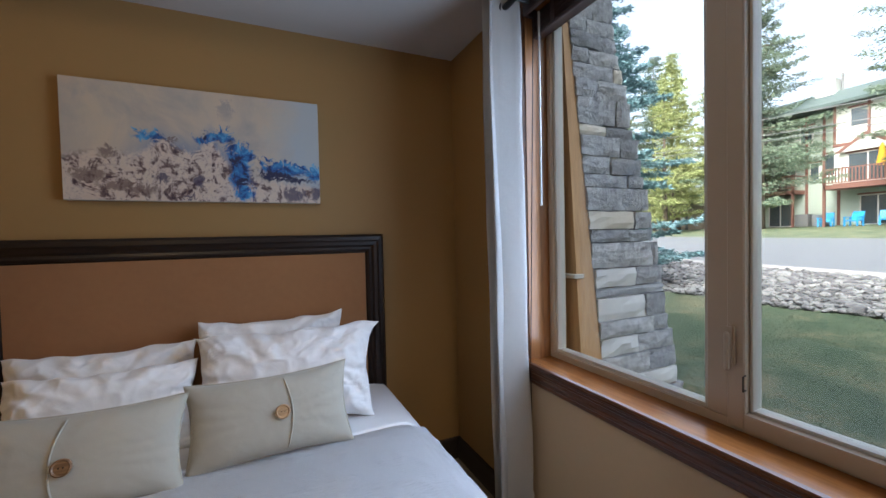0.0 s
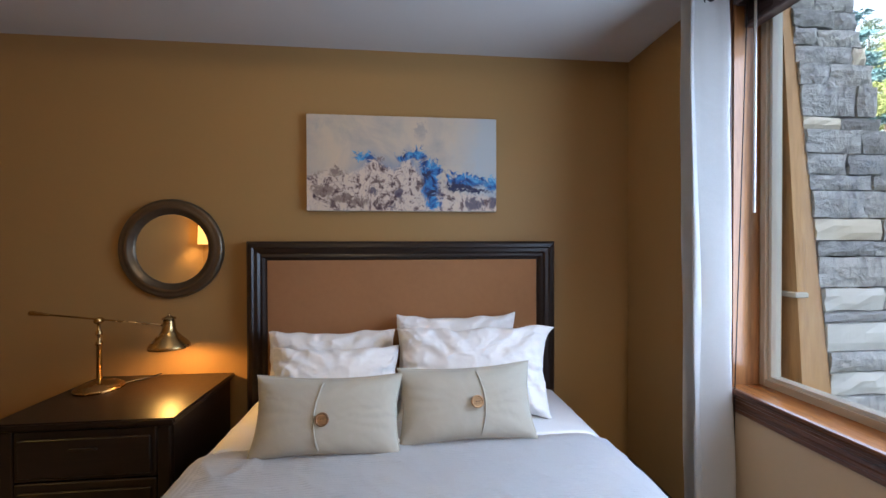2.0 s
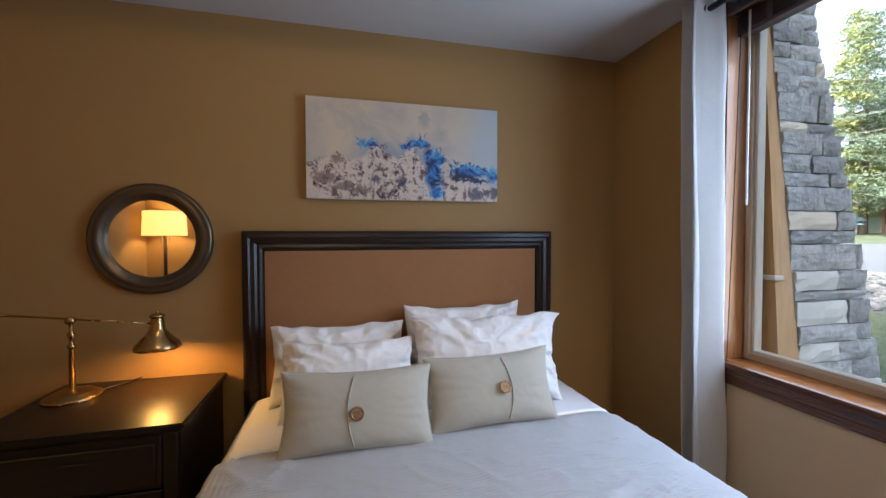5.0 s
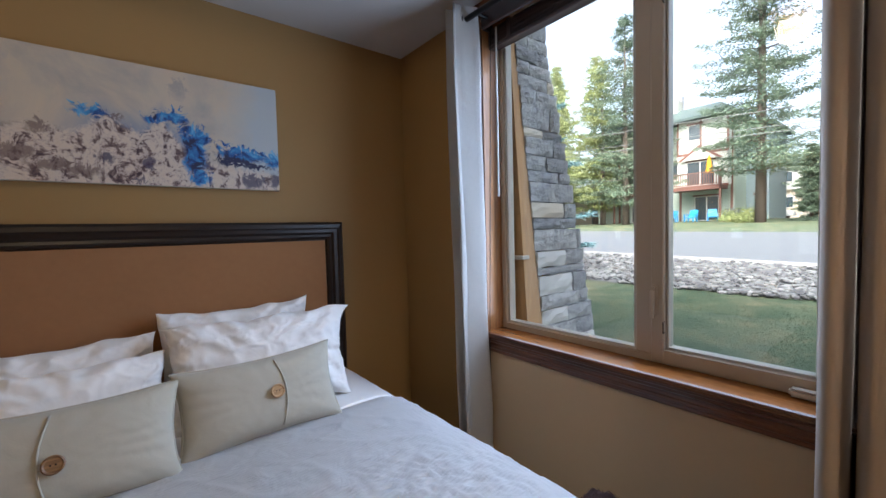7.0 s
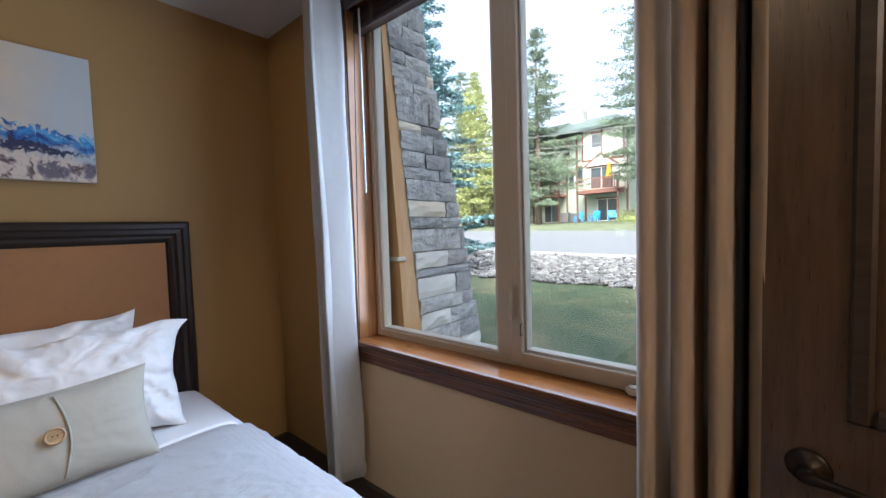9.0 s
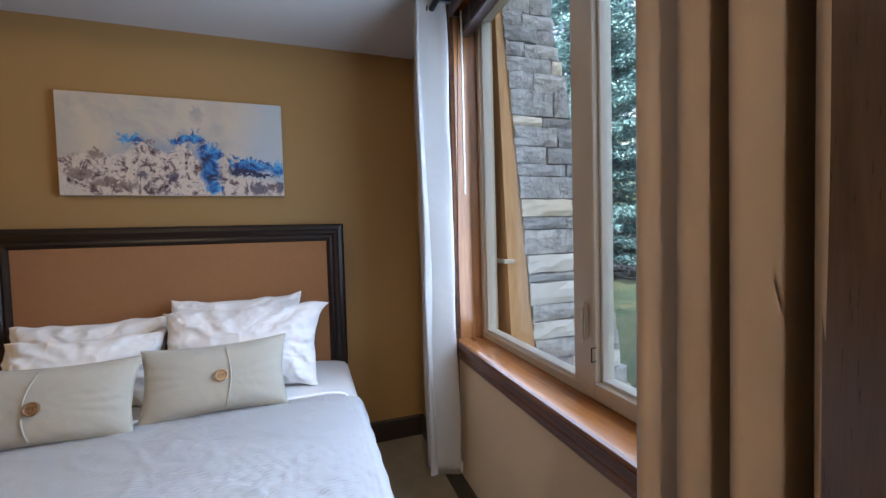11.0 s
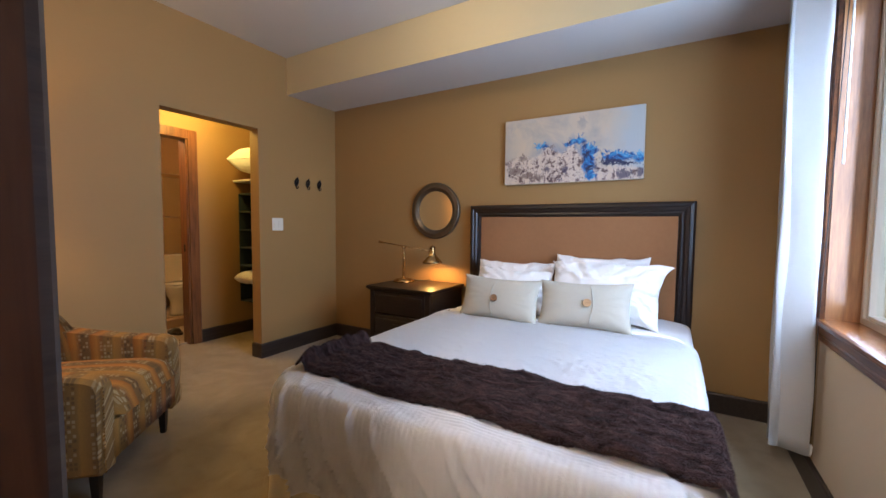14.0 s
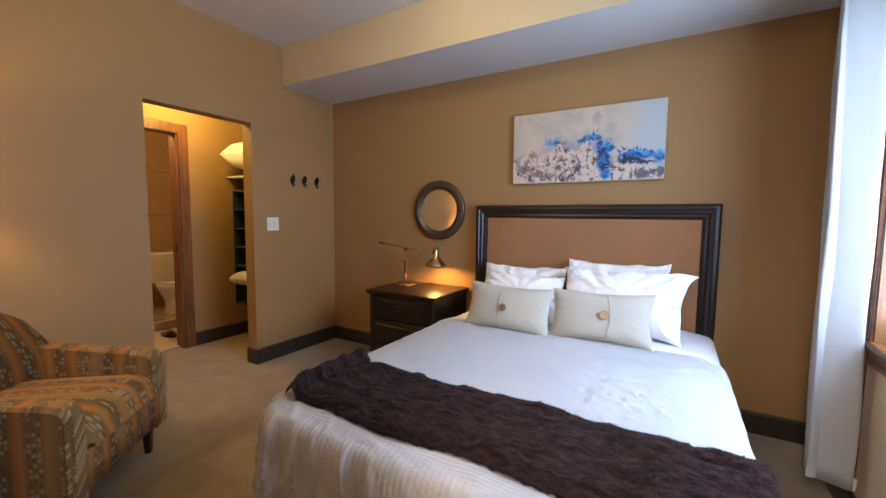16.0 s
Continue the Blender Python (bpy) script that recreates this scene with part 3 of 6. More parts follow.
def profile_run(name, profile, path_axis, a, b, flip=1, at=(0, 0, 0), mat=TRIM_DARK, **k):
    """A moulding: profile of (out, up) points, run along x or y. flip: which way is out."""
    pts = [(flip * p[0], p[1]) for p in profile]
    if path_axis == 'y':
        return solid(name, prism(pts, "y", a, b), mat, at=at, kind="structure", **k)
    return solid(name, prism(pts, "x", a, b), mat, at=at, kind="structure", **k)


BB = [(0, 0), (0.015, 0), (0.015, 0.118), (0.011, 0.128), (0, 0.130)]
profile_run("baseboard", BB, 'x', XW + 0.015, 0.0 - 0.015, -1, (0, 0, 0), label="dark-stained wooden baseboard")
profile_run("baseboard", BB, 'y', -2.3, 0.0, -1, (0, 0, 0), label="dark-stained wooden baseboard")
profile_run("baseboard", BB, 'y', OY1 - 0.015, 0.0, 1, (XW, 0, 0), label="dark-stained wooden baseboard")
profile_run("baseboard", BB, 'y', YS, OY0 + 0.015, 1, (XW, 0, 0), label="dark-stained wooden baseboard")
profile_run("baseboard", BB, 'x', XW - 0.12, XW, -1, (0, OY1, 0), label="dark-stained wooden baseboard")
profile_run("baseboard", BB, 'x', XW + 0.015, DX0 - 0.09, 1, (0, YS, 0), label="dark-stained wooden baseboard")
profile_run("baseboard", BB, 'y', -0.93, 0.0, 1, (CX, 0, 0), label="dark-stained wooden baseboard")

# unseen block, added so that its shadow covers the near lawn and pier
solid("upper_storey", box(-7.0, 0.2, -14, 9, 2.9, 6.4), SIDING_B, kind="structure", label="unseen block over the room, added to shade the lawn and pier")
solid("outer_wall", box(0.0, 0.2, -14, HY - 0.001, 0, 2.9), SIDING_B, kind="structure")
solid("outer_wall", box(0.0, 0.2, 0.121, 9, 0, 2.9), SIDING_B, kind="structure")

# bathroom door casing seen through the opening
CAS = [(0, 0), (0.016, 0.0), (0.021, 0.02), (0.021, 0.07), (0.014, 0.085), (0, 0.085)]
door2 = tagged(new("door_2"), "knotty alder door casing round the bathroom doorway", kind="structure")
part("casing", box(CX, CX + 0.02, -1.02, -0.93, 0, 2.12, 0.004), CASING_V, door2)
part("casing", box(CX, CX + 0.02, -1.95, -1.86, 0, 2.12, 0.004), CASING_V, door2)
part("head_casing", box(CX, CX + 0.022, -1.86, -1.02, 2.03, 2.12, 0.004), CASING_V, door2)
part("jamb", box(CX - 0.12, CX, -1.035, -1.02, 0, 2.03), CASING_V, door2)
part("jamb", box(CX - 0.12, CX, -1.86, -1.845, 0, 2.03), CASING_V, door2)
part("strike_plate", box(CX - 0.07, CX - 0.045, -1.0375, -1.035, 0.93, 1.0), BRONZE, door2)

# entry doorway: jambs, stops and casing of dark wood
door1 = tagged(new("door_1"), "dark wooden frame round the entry doorway", kind="structure")
part("jamb", box(DX0, DX0 + 0.018, YS - 0.12, YS, 0, DH - 0.018), JAMBWOOD, door1)
part("jamb", box(DX1 - 0.018, DX1, YS - 0.12, YS, 0, DH - 0.018), DOORWOOD, door1)
part("head_jamb", box(DX0, DX1, YS - 0.12, YS, DH - 0.018, DH), DOORWOOD, door1)
part("casing", box(DX0 - 0.080, DX0 - 0.005, YS, YS + 0.02, 0, DH + 0.075, 0.005), TRIM_DARK, door1)
part("head_casing", box(DX0 - 0.004, DX1 + 0.075, YS, YS + 0.022, DH, DH + 0.075, 0.005), TRIM_DARK, door1)

# ---- window ----
win = tagged(new("window_1"), "beige vinyl casement window in a stained alder surround", kind="structure")
GX = 0.135
SPLIT0, SPLIT1 = -1.427, -1.492        # fixed mullion


def rect_frame(name, y0, y1, z0, z1, w, x0, x1, mat, parent, bev=0.003):
    """Four rails round a rectangle in the plane of the east wall."""
    bm = box(x0, x1, y0, y0 + w, z0, z1, bev)
    box(x0, x1, y1 - w, y1, z0, z1, bev, bm=bm)
    box(x0 + 0.0004, x1 - 0.0004, y0 + w, y1 - w, z0, z0 + w, bm=bm)
    box(x0 + 0.0004, x1 - 0.0004, y0 + w, y1 - w, z1 - w, z1, bm=bm)
    return part(name, bm, mat, parent)


rect_frame("window_frame", WY0, WY1, WZ0, WZ1, 0.026, 0.112, 0.185, VINYL, win)
part("mullion", box(0.112, 0.185, SPLIT1, SPLIT0, WZ0 + 0.026, WZ1 - 0.026, 0.004), VINYL, win)
rect_frame("glazing_bead", SPLIT0 + 0.001, WY1 - 0.027, WZ0 + 0.027, WZ1 - 0.027, 0.012, 0.124, 0.168, VINYL_W, win, 0.002)
rect_frame("sash", WY0 + 0.010, SPLIT1 + 0.006, WZ0 + 0.008, WZ1 - 0.008, 0.045, 0.1035, 0.172, VINYL, win, 0.004)
rect_frame("glazing_bead", WY0 + 0.056, SPLIT1 - 0.040, WZ0 + 0.054, WZ1 - 0.054, 0.008, 0.126, 0.168, VINYL_W, win, 0.002)
part("pane", box(GX + 0.010, GX + 0.014, SPLIT0 + 0.012, WY1 - 0.038, WZ0 + 0.038, WZ1 - 0.038), GLASS, win).visible_shadow = False
part("pane", box(GX + 0.010, GX + 0.014, WY0 + 0.063, SPLIT1 - 0.047, WZ0 + 0.061, WZ1 - 0.061), GLASS, win).visible_shadow = False
# inner surround
part("jamb_board", box(-0.001, 0.112, WY1, WY1 + 0.02, WZ0, WZ1), CHERRY_V, win)
part("jamb_board", box(-0.001, 0.112, WY0 - 0.02, WY0, WZ0, WZ1), CHERRY_V, win)
part("head_board", box(-0.001, 0.112, WY0 - 0.02, WY1 + 0.02, WZ1, WZ1 + 0.02), CHERRY, win)
part("window_sill", box(-0.022, 0.112, WY0 - 0.02, WY1 + 0.02, WZ0 - 0.022, WZ0), CHERRY, win)
part("sill_nosing", prism([(-0.0225, WZ0 - 0.022), (-0.033, WZ0 - 0.022), (-0.036, WZ0 - 0.017), (-0.0335, WZ0 - 0.012), (-0.037, WZ0 - 0.008), (-0.034, WZ0 - 0.001), (-0.0225, WZ0 + 0.0015)], "y", WY0 - 0.09, WY1 + 0.03), WALNUT, win, "dark-stained moulded nosing")
AP = [(0, -0.076), (0.009, -0.076), (0.012, -0.071), (0.012, -0.060), (0.016, -0.056), (0.016, -0.046), (0.012, -0.042), (0.012, -0.028), (0.020, -0.022), (0.021, -0.012), (0.026, -0.008), (0.026, 0.0), (0, 0.0)]
part("apron", prism([(-p[0], p[1] + WZ0 - 0.022) for p in AP], "y", WY0 - 0.09, WY1 + 0.03), WALNUT, win, "dark-stained moulded apron")
CS = [(0, 0.0), (0.016, 0.004), (0.016, 0.014), (0.021, 0.02), (0.021, 0.055), (0.012, 0.07), (0.012, 0.082), (0, 0.085)]
part("casing", prism([(-p[0], WY1 + 0.006 + p[1]) for p in CS], "z", WZ0 - 0.022, WZ1 + 0.02), WALNUT, win, "dark-stained moulded casing")
part("casing", prism([(-p[0], WY0 - 0.006 - p[1] * 1.75) for p in CS], "z", WZ0 - 0.022, WZ1 + 0.02), WALNUT, win, "dark-stained moulded casing")
part("head_casing", box(-0.026, 0.0, WY0 - 0.09, WY1 + 0.09, WZ1 + 0.02, 2.425, 0.006), WALNUT, win)
# casement hardware
hd = part("latch_handle", box(0.088, 0.104, -1.512, -1.489, 0.985, 1.10, 0.006, seg=2), VINYL, win)
part("lever", moved(box(-0.008, 0.006, -0.006, 0.006, -0.055, 0.05, 0.004), Matrix.Translation((0.081, -1.500, 1.03))), VINYL, hd)
part("sash_clip", tube([(0.106, -1.533, 0.965), (0.090, -1.535, 0.965), (0.090, -1.535, 0.925), (0.106, -1.533, 0.925)], 0.0022, 6), BLACK, win)
part("sash_clip", tube([(0.106, -1.533, 2.14), (0.090, -1.535, 2.14), (0.090, -1.535, 2.10), (0.106, -1.533, 2.10)], 0.0022, 6), BLACK, win)
for yy, zz, ss in ((-2.085, 1.205, 0.006), (-2.10, 1.13, 0.004), (-2.07, 1.16, 0.004)):
    part("paint_chip", box(-0.0225, -0.0205, yy - ss * 0.6, yy + ss * 0.6, zz - ss, zz + ss, 0.0008), WHITE_PL, win)
ck = part("crank_base", box(0.070, 0.1035, -1.985, -1.885, WZ0 + 0.004, WZ0 + 0.028, 0.006, seg=2), VINYL_W, win)
part("crank_handle", box(0.062, 0.078, -2.02, -1.90, WZ0 + 0.026, WZ0 + 0.036, 0.004), VINYL_W, ck)

# ---- outside ----
SLOPE = 0.045


def gz(x, y=0):
    """Height of the ground outside, which climbs gently away from the house."""
    far = 36
    return SLOPE * min(x, far) if x > 0 else 0.0


gb = bmesh.new()
xs = [0.21, 1, 2, 3.5, 5.75, 10.3, 17.3, 24, 36, 60, 200, 900]
ys = [-900, -60, -20, -8, 0, 8, 20, 60, 900]
gv = [[gb.verts.new((x, y, gz(x))) for y in ys] for x in xs]
for i in range(len(xs) - 1):
    for j in range(len(ys) - 1):
        gb.faces.new((gv[i][j], gv[i + 1][j], gv[i + 1][j + 1], gv[i][j + 1]))
solid("ground", gb, LAWN, kind="structure", label="mown lawn, greener near the house and drier towards the rocks")


def strip(x0a, x1a, x0b, x1b, y0, y1, lift, z_of=gz):
    """A band on the slope from (x0a..x1a) at y0 to (x0b..x1b) at y1."""
    bm = bmesh.new()
    n = 24
    rows = []
    for j in range(n + 1):
        t = j / n
        y = y0 + (y1 - y0) * t
        a, b = x0a + (x0b - x0a) * t, x1a + (x1b - x1a) * t
        rows.append([bm.verts.new((a + (b - a) * k / 3, y, z_of(a + (b - a) * k / 3) + lift)) for k in range(4)])
    for r, s in zip(rows, rows[1:]):
        for k in range(3):
            bm.faces.new((r[k], r[k + 1], s[k + 1], s[k]))
    return bm


# the road runs almost along y, a little farther off to the north
solid("road", strip(5.3, 13.9, 21.6, 36.0, -20, 60, 0.02), ASPHALT, kind="structure", label="pale asphalt road in bright daylight")
solid("road_shoulder", strip(4.85, 5.6, 21.1, 21.9, -20, 60, 0.035), SHOULDER, kind="structure")
solid("rock_bed", strip(5.7, 5.7, 5.7, 21.2, -20, 60, 0.012), MORTAR, kind="structure")


def road_x(y):
    return 5.3 + (21.6 - 5.3) * (y + 20) / 80 - 0.35


rng = random.Random(5)
base_rocks = []
for k in range(10):
    b = bmesh.new()
    bmesh.ops.create_icosphere(b, subdivisions=1 if k < 6 else 2, radius=1)
    for v in b.verts:
        v.co *= 1 + 0.25 * noise.noise(v.co * 1.4 + Vector((k * 7, 0, 0)))
    base_rocks.append(([tuple(v.co) for v in b.verts], [tuple(v.index for v in f.verts) for f in b.faces]))
    b.free()
verts, faces = [], []
y = -6.0
cnt = 0
while cnt < 10500:
    cnt += 1
    y = rng.uniform(-5, 14) if cnt < 9200 else rng.uniform(-9, 26)
    x1 = road_x(y)
    x = rng.uniform(5.62 + 0.25 * noise.noise(Vector((0, y * 0.8, 0))), x1)
    s = rng.uniform(0.030, 0.072) * (1.6 if rng.random() < 0.06 else 1)
    vs, fs = base_rocks[rng.randrange(6)]
    a, tilt = rng.uniform(0, 6.28), rng.uniform(-0.5, 0.5)
    m = Matrix.Translation((x, y, gz(x) + s * 0.25 + rng.uniform(0, 0.035))) @ Euler((tilt, tilt * 0.7, a)).to_matrix().to_4x4() @ Matrix.Diagonal((s * rng.uniform(0.9, 1.5), s, s * rng.uniform(0.4, 0.75), 1))
    o = len(verts)
    verts.extend([tuple(m @ Vector(v)) for v in vs])
    faces.extend([tuple(i + o for i in f) for f in fs])
me = bpy.data.meshes.new("river_rocks")
me.from_pydata(verts, [], faces)
me.materials.append(ROCK)
tagged(new("river_rocks", me), "band of grey and white river rocks between lawn and road", "rocks", kind="stuff")

# fine grass blades close to the window
verts, faces = [], []
for k in range(70000):
    x, y = 0.9 + 4.9 * rng.random() ** 1.2, rng.uniform(-2.6, 4.6)
    h, a, w = rng.uniform(0.003, 0.007), rng.uniform(0, 6.28), rng.uniform(0.0015, 0.003) * (1 + x * 0.3)
    o = len(verts)
    dx, dy = math.cos(a) * w, math.sin(a) * w
    z = gz(x)
    verts += [(x - dx, y - dy, z), (x + dx, y + dy, z), (x + rng.uniform(-0.006, 0.006), y + rng.uniform(-0.006, 0.006), z + h)]
    faces.append((o, o + 1, o + 2))
me = bpy.data.meshes.new("grass")
me.from_pydata(verts, [], faces)
me.materials.append(LAWN)
tagged(new("grass", me), "short mown grass of the lawn", "grass", kind="stuff")


# ---- conifers ----
def blade_cloud(centres, seed, size, per, spread, flat=0.45):
    """Small leaf-shaped blades scattered round centres (place, direction, scale)."""
    r = random.Random(seed)
    vs, fs = [], []
    for p, d, s in centres:
        for _ in range(per):
            q = p + Vector((r.gauss(0, 1), r.gauss(0, 1), r.gauss(0, 1) * flat)) * spread * s
            e = (d * 0.9 + Vector((r.gauss(0, 0.6), r.gauss(0, 0.6), r.gauss(0, 0.4)))).normalized() * size * r.uniform(0.6, 1.4) * (0.6 + 0.4 * s)
            w = e.cross(Vector((r.gauss(0, 1), r.gauss(0, 1), r.gauss(0, 1)))).normalized() * e.length * 0.22
            o = len(vs)
            vs += [tuple(q - w), tuple(q + e), tuple(q + w), tuple(q - e * 0.4)]
            fs.append((o, o + 1, o + 2, o + 3))
    return vs, fs


def conifer(name, height, radius, seed, mat, base, z_low=0.1, step=0.4, blade=0.22, per=8, droop=0.25, ragged=0.35, trunk_r=0.18, label="", whorl=7, spread=0.16, gap=0.0, longer=0.0):
    r = random.Random(seed)
    tree = thing(name, base, label, "tree")
    part("trunk", tube([(0, 0, -0.1), (0.02, 0, height * 0.3), (-0.02, 0.03, height * 0.6), (0, 0, height)], [trunk_r, trunk_r * 0.75, trunk_r * 0.45, 0.01], 8), BARK, tree, smooth=True)
    centres = []
    limbs = bmesh.new()
    z = height * z_low
    while z < height * 0.985:
        f = (z / height - z_low) / (1 - z_low)
        reach = radius * (1 - f) ** 0.8 + 0.12
        for k in range(whorl):
            if r.random() < gap:
                continue
            a = r.uniform(0, 6.283)
            ln = reach * r.uniform(1 - ragged, 1.0 + ragged * 0.3)
            if longer and r.random() < longer:
                ln *= 1.3
            d = Vector((math.cos(a), math.sin(a), 0))
            zz = z + r.uniform(-step, step) * 0.5
            n = max(2, int(ln / (0.42 if radius > 2.5 else blade * 1.25)))
            tip_lift = r.uniform(0.0, 0.25)
            pts = []
            for i in range(n + 1):
                u = i / n
                sag = -droop * ln * u + tip_lift * ln * u * u
                p = Vector((0, 0, zz)) + d * ln * u + Vector((0, 0, sag))
                pts.append(p)
                if u > 0.12:
                    side = Vector((-d.y, d.x, 0))
                    wdt = 0.34 * ln * (1 - u) + 0.05
                    for sgn in (-1, 0, 1):
                        q = p + side * sgn * wdt * r.uniform(0.4, 1.0)
                        centres.append((q, (d + side * sgn * 0.8 + Vector((0, 0, -0.15))).normalized(), 0.6 + 0.6 * (1 - u)))
            if n > 2:
                join(limbs, tube([(0, 0, zz), pts[len(pts) // 2], pts[-1]], [0.03 * ln / 2 + 0.008, 0.015, 0.004], 4))
        z += step * (0.55 + 0.45 * (1 - f))
    part("limbs", limbs, BARK, tree, kind="stuff")
    vs, fs = blade_cloud(centres, seed + 1, blade, per, spread)
    me = bpy.data.meshes.new("crown")
    me.from_pydata(vs, [], fs)
    me.materials.append(mat)
    part("crown", me, mat, tree)
    return tree


def tree_at(x, y):
    return (x, y, gz(x) - 0.05)


conifer("blue_spruce", 9.5, 2.15, 11, SPRUCE_BLUE, tree_at(5.3, 4.6), longer=0.10, z_low=0.07, step=0.26, blade=0.075, per=16, droop=0.26, ragged=0.55, trunk_r=0.16,
        label="blue spruce with drooping silvery branches beside the stone pier", whorl=9, spread=0.09, gap=0.15)
tall = conifer("pine_tree", 27, 4.0, 21, PINE, tree_at(30, 4.75), z_low=0.13, step=0.62, blade=0.15, per=17, droop=0.05, ragged=0.75, trunk_r=0.30,
               label="tall green pine with a bare lower trunk before the apartment house", whorl=8, spread=0.30, gap=0.38)
mid = conifer("pine_tree", 18, 5.0, 31, PINE, tree_at(32.6, 14.7), z_low=0.12, step=0.6, blade=0.16, per=13, droop=0.08, ragged=0.7, trunk_r=0.3,
              label="full green pine at the far side of the road", whorl=8, spread=0.25, gap=0.36)
yel = conifer("larch_tree", 15, 3.0, 41, PINE_Y, tree_at(31, 20.5), z_low=0.12, step=0.8, blade=0.19, per=13, droop=0.05, ragged=0.6, trunk_r=0.28,
              label="yellow-green larch with thin open branches across the road", whorl=6, spread=0.30, gap=0.3)
for x, y, s, a in ((28, 19.0, 0.8, 70), (33, 28, 1.05, 200), (35, 22.8, 1.0, 120), (29, 31, 0.9, 20), (34, 17.6, 1.0, 250), (36, 19.5, 1.1, 310), (27, 23, 0.75, 160)):
    copy_thing(yel, pose(x, y, gz(x), 0, 0, a) @ Matrix.Scale(s, 4))
for x, y, s, a in ((36, 26, 1.0, 40), (46, 1.2, 1.15, 60), (48, -3.5, 1.25, 190), (38, 33, 1.0, 300), (30, 38, 1.0, 10), (44, 40, 1.2, 80)):
    copy_thing(mid, pose(x, y, gz(x), 0, 0, a) @ Matrix.Scale(s, 4))
for x, y, s, a in ((42, -1.0, 0.72, 50),):
    copy_thing(tall, pose(x, y, gz(x), 0, 0, a) @ Matrix.Scale(s, 4))


# ---- apartment house across the road ----
HX, HB = 36.0, 1.55
house = thing("apartment_building", (HX, 9.8, HB), "three-storey pale green apartment house with red-brown trim and balconies", "building")


def hbox(name, x0, x1, y0, y1, z0, z1, mat, parent=house, label="", bev=0.0):
    return part(name, box(x0, x1, y0 - 9, y1 - 9, z0, z1, bev), mat, parent, label)


hbox("wall", 0, 9, 6.9, 18.5, -0.5, 8.5, SIDING)
hbox("wall", -0.9, 0, 7.1, 10.7, 2.9, 8.5, SIDING_W, label="cream projecting bay")
hbox("wall", 3.0, 9, 5.4, 6.9, -0.5, 7.6, SIDING_B, label="blue-grey set-back wing")
for z in (2.75, 5.45, 8.3):
    hbox("trim_band", -0.96, -0.9, 7.05, 10.75, z, z + 0.2, REDTRIM)
for y in (7.0, 10.7, 11.5, 12.5, 16.1):
    hbox("corner_trim", -0.06, 0, y, y + 0.16, 0, 8.4, REDTRIM)
for y in (7.04, 10.6, 8.9):
    hbox("corner_trim", -0.97, -0.9, y, y + 0.14, 5.65, 8.3, REDTRIM)
roof = bmesh.new()
P = [(-1.6, -2.5, 8.45), (9.5, -2.5, 8.45), (9.5, 9.9, 8.45), (-1.6, 9.9, 8.45)]
Q = [(0.8, -0.9, 9.75), (8, -0.9, 9.75), (8, 8.5, 9.75), (0.8, 8.5, 9.75)]
lo, hi_ = [roof.verts.new(p) for p in P], [roof.verts.new(p) for p in Q]
lo2 = [roof.verts.new((p[0], p[1], p[2] - 0.22)) for p in P]
for i in range(4):
    j = (i + 1) % 4
    roof.faces.new((lo[i], lo[j], hi_[j], hi_[i]))
    roof.faces.new((lo2[i], lo2[j], lo[j], lo[i]))
roof.faces.new(hi_); roof.faces.new(lo2[::-1])
rf = part("roof", roof, SHINGLE, house)
part("chimney", box(0.2, 1.4, 2.1, 3.2, 8.5, 10.6), SIDING_W, rf)
part("chimney_pipe", tube([(0.8, 1.9, 9), (0.8, 1.9, 10.9)], 0.08, 8), UNIT, rf)
hbox("roof", 2.6, 9.6, 5.0, 6.5, 7.6, 7.9, SHINGLE)
gb2 = prism([(7.5 - 9, 5.0), (9.0 - 9, 6.0 + 0.05), (10.4 - 9, 5.0)], "x", -1.25, -0.9)
part("porch_gable", gb2, SIDING_W, house)
part("gable_trim", prism([(7.3 - 9, 4.95), (9.0 - 9, 6.15), (10.6 - 9, 4.95), (10.3 - 9, 4.95), (9.0 - 9, 5.95), (7.6 - 9, 4.95)], "x", -1.30, -1.25), REDTRIM, house)


def house_window(y0, y1, z0, z1, x=0.0, bars=1):
    w = part("window", box(x - 0.05, x, y0 - 9, y1 - 9, z0, z1), VINYL_W, house)
    part("pane", box(x - 0.06, x - 0.05, y0 - 8.92, y1 - 9.08, z0 + 0.08, z1 - 0.08), PANE, w)
    for k in range(bars):
        yy = y0 - 9 + (y1 - y0) * (k + 1) / (bars + 1)
        part("glazing_bar", box(x - 0.075, x - 0.06, yy - 0.04, yy + 0.04, z0, z1), VINYL_W, w)
    part("trim", box(x - 0.09, x - 0.001, y0 - 9.1, y1 - 8.9, z1, z1 + 0.12), REDTRIM, w)
    return w


house_window(8.9, 9.9, 6.6, 7.9, -0.9, 0)
house_window(8.0, 10.0, 2.95, 4.9, -0.9, 1)
house_window(10.9, 11.6, 3.6, 5.2, 0.0, 0)
house_window(7.9, 9.7, 0.05, 2.1, 0.0, 1)
house_window(13.4, 15.0, 0.05, 2.1, 0.0, 1)
house_window(11.8, 12.4, 3.4, 4.7, 0.0, 0)
house_window(12.2, 13.0, 6.2, 7.5, 0.0, 0)
house_window(13.2, 15.0, 3.0, 4.9, 0.0, 1)
house_window(15.4, 16.6, 6.2, 7.6, 0.0, 1)
house_window(5.6, 6.3, 0.9, 2.1, 3.0, 0)


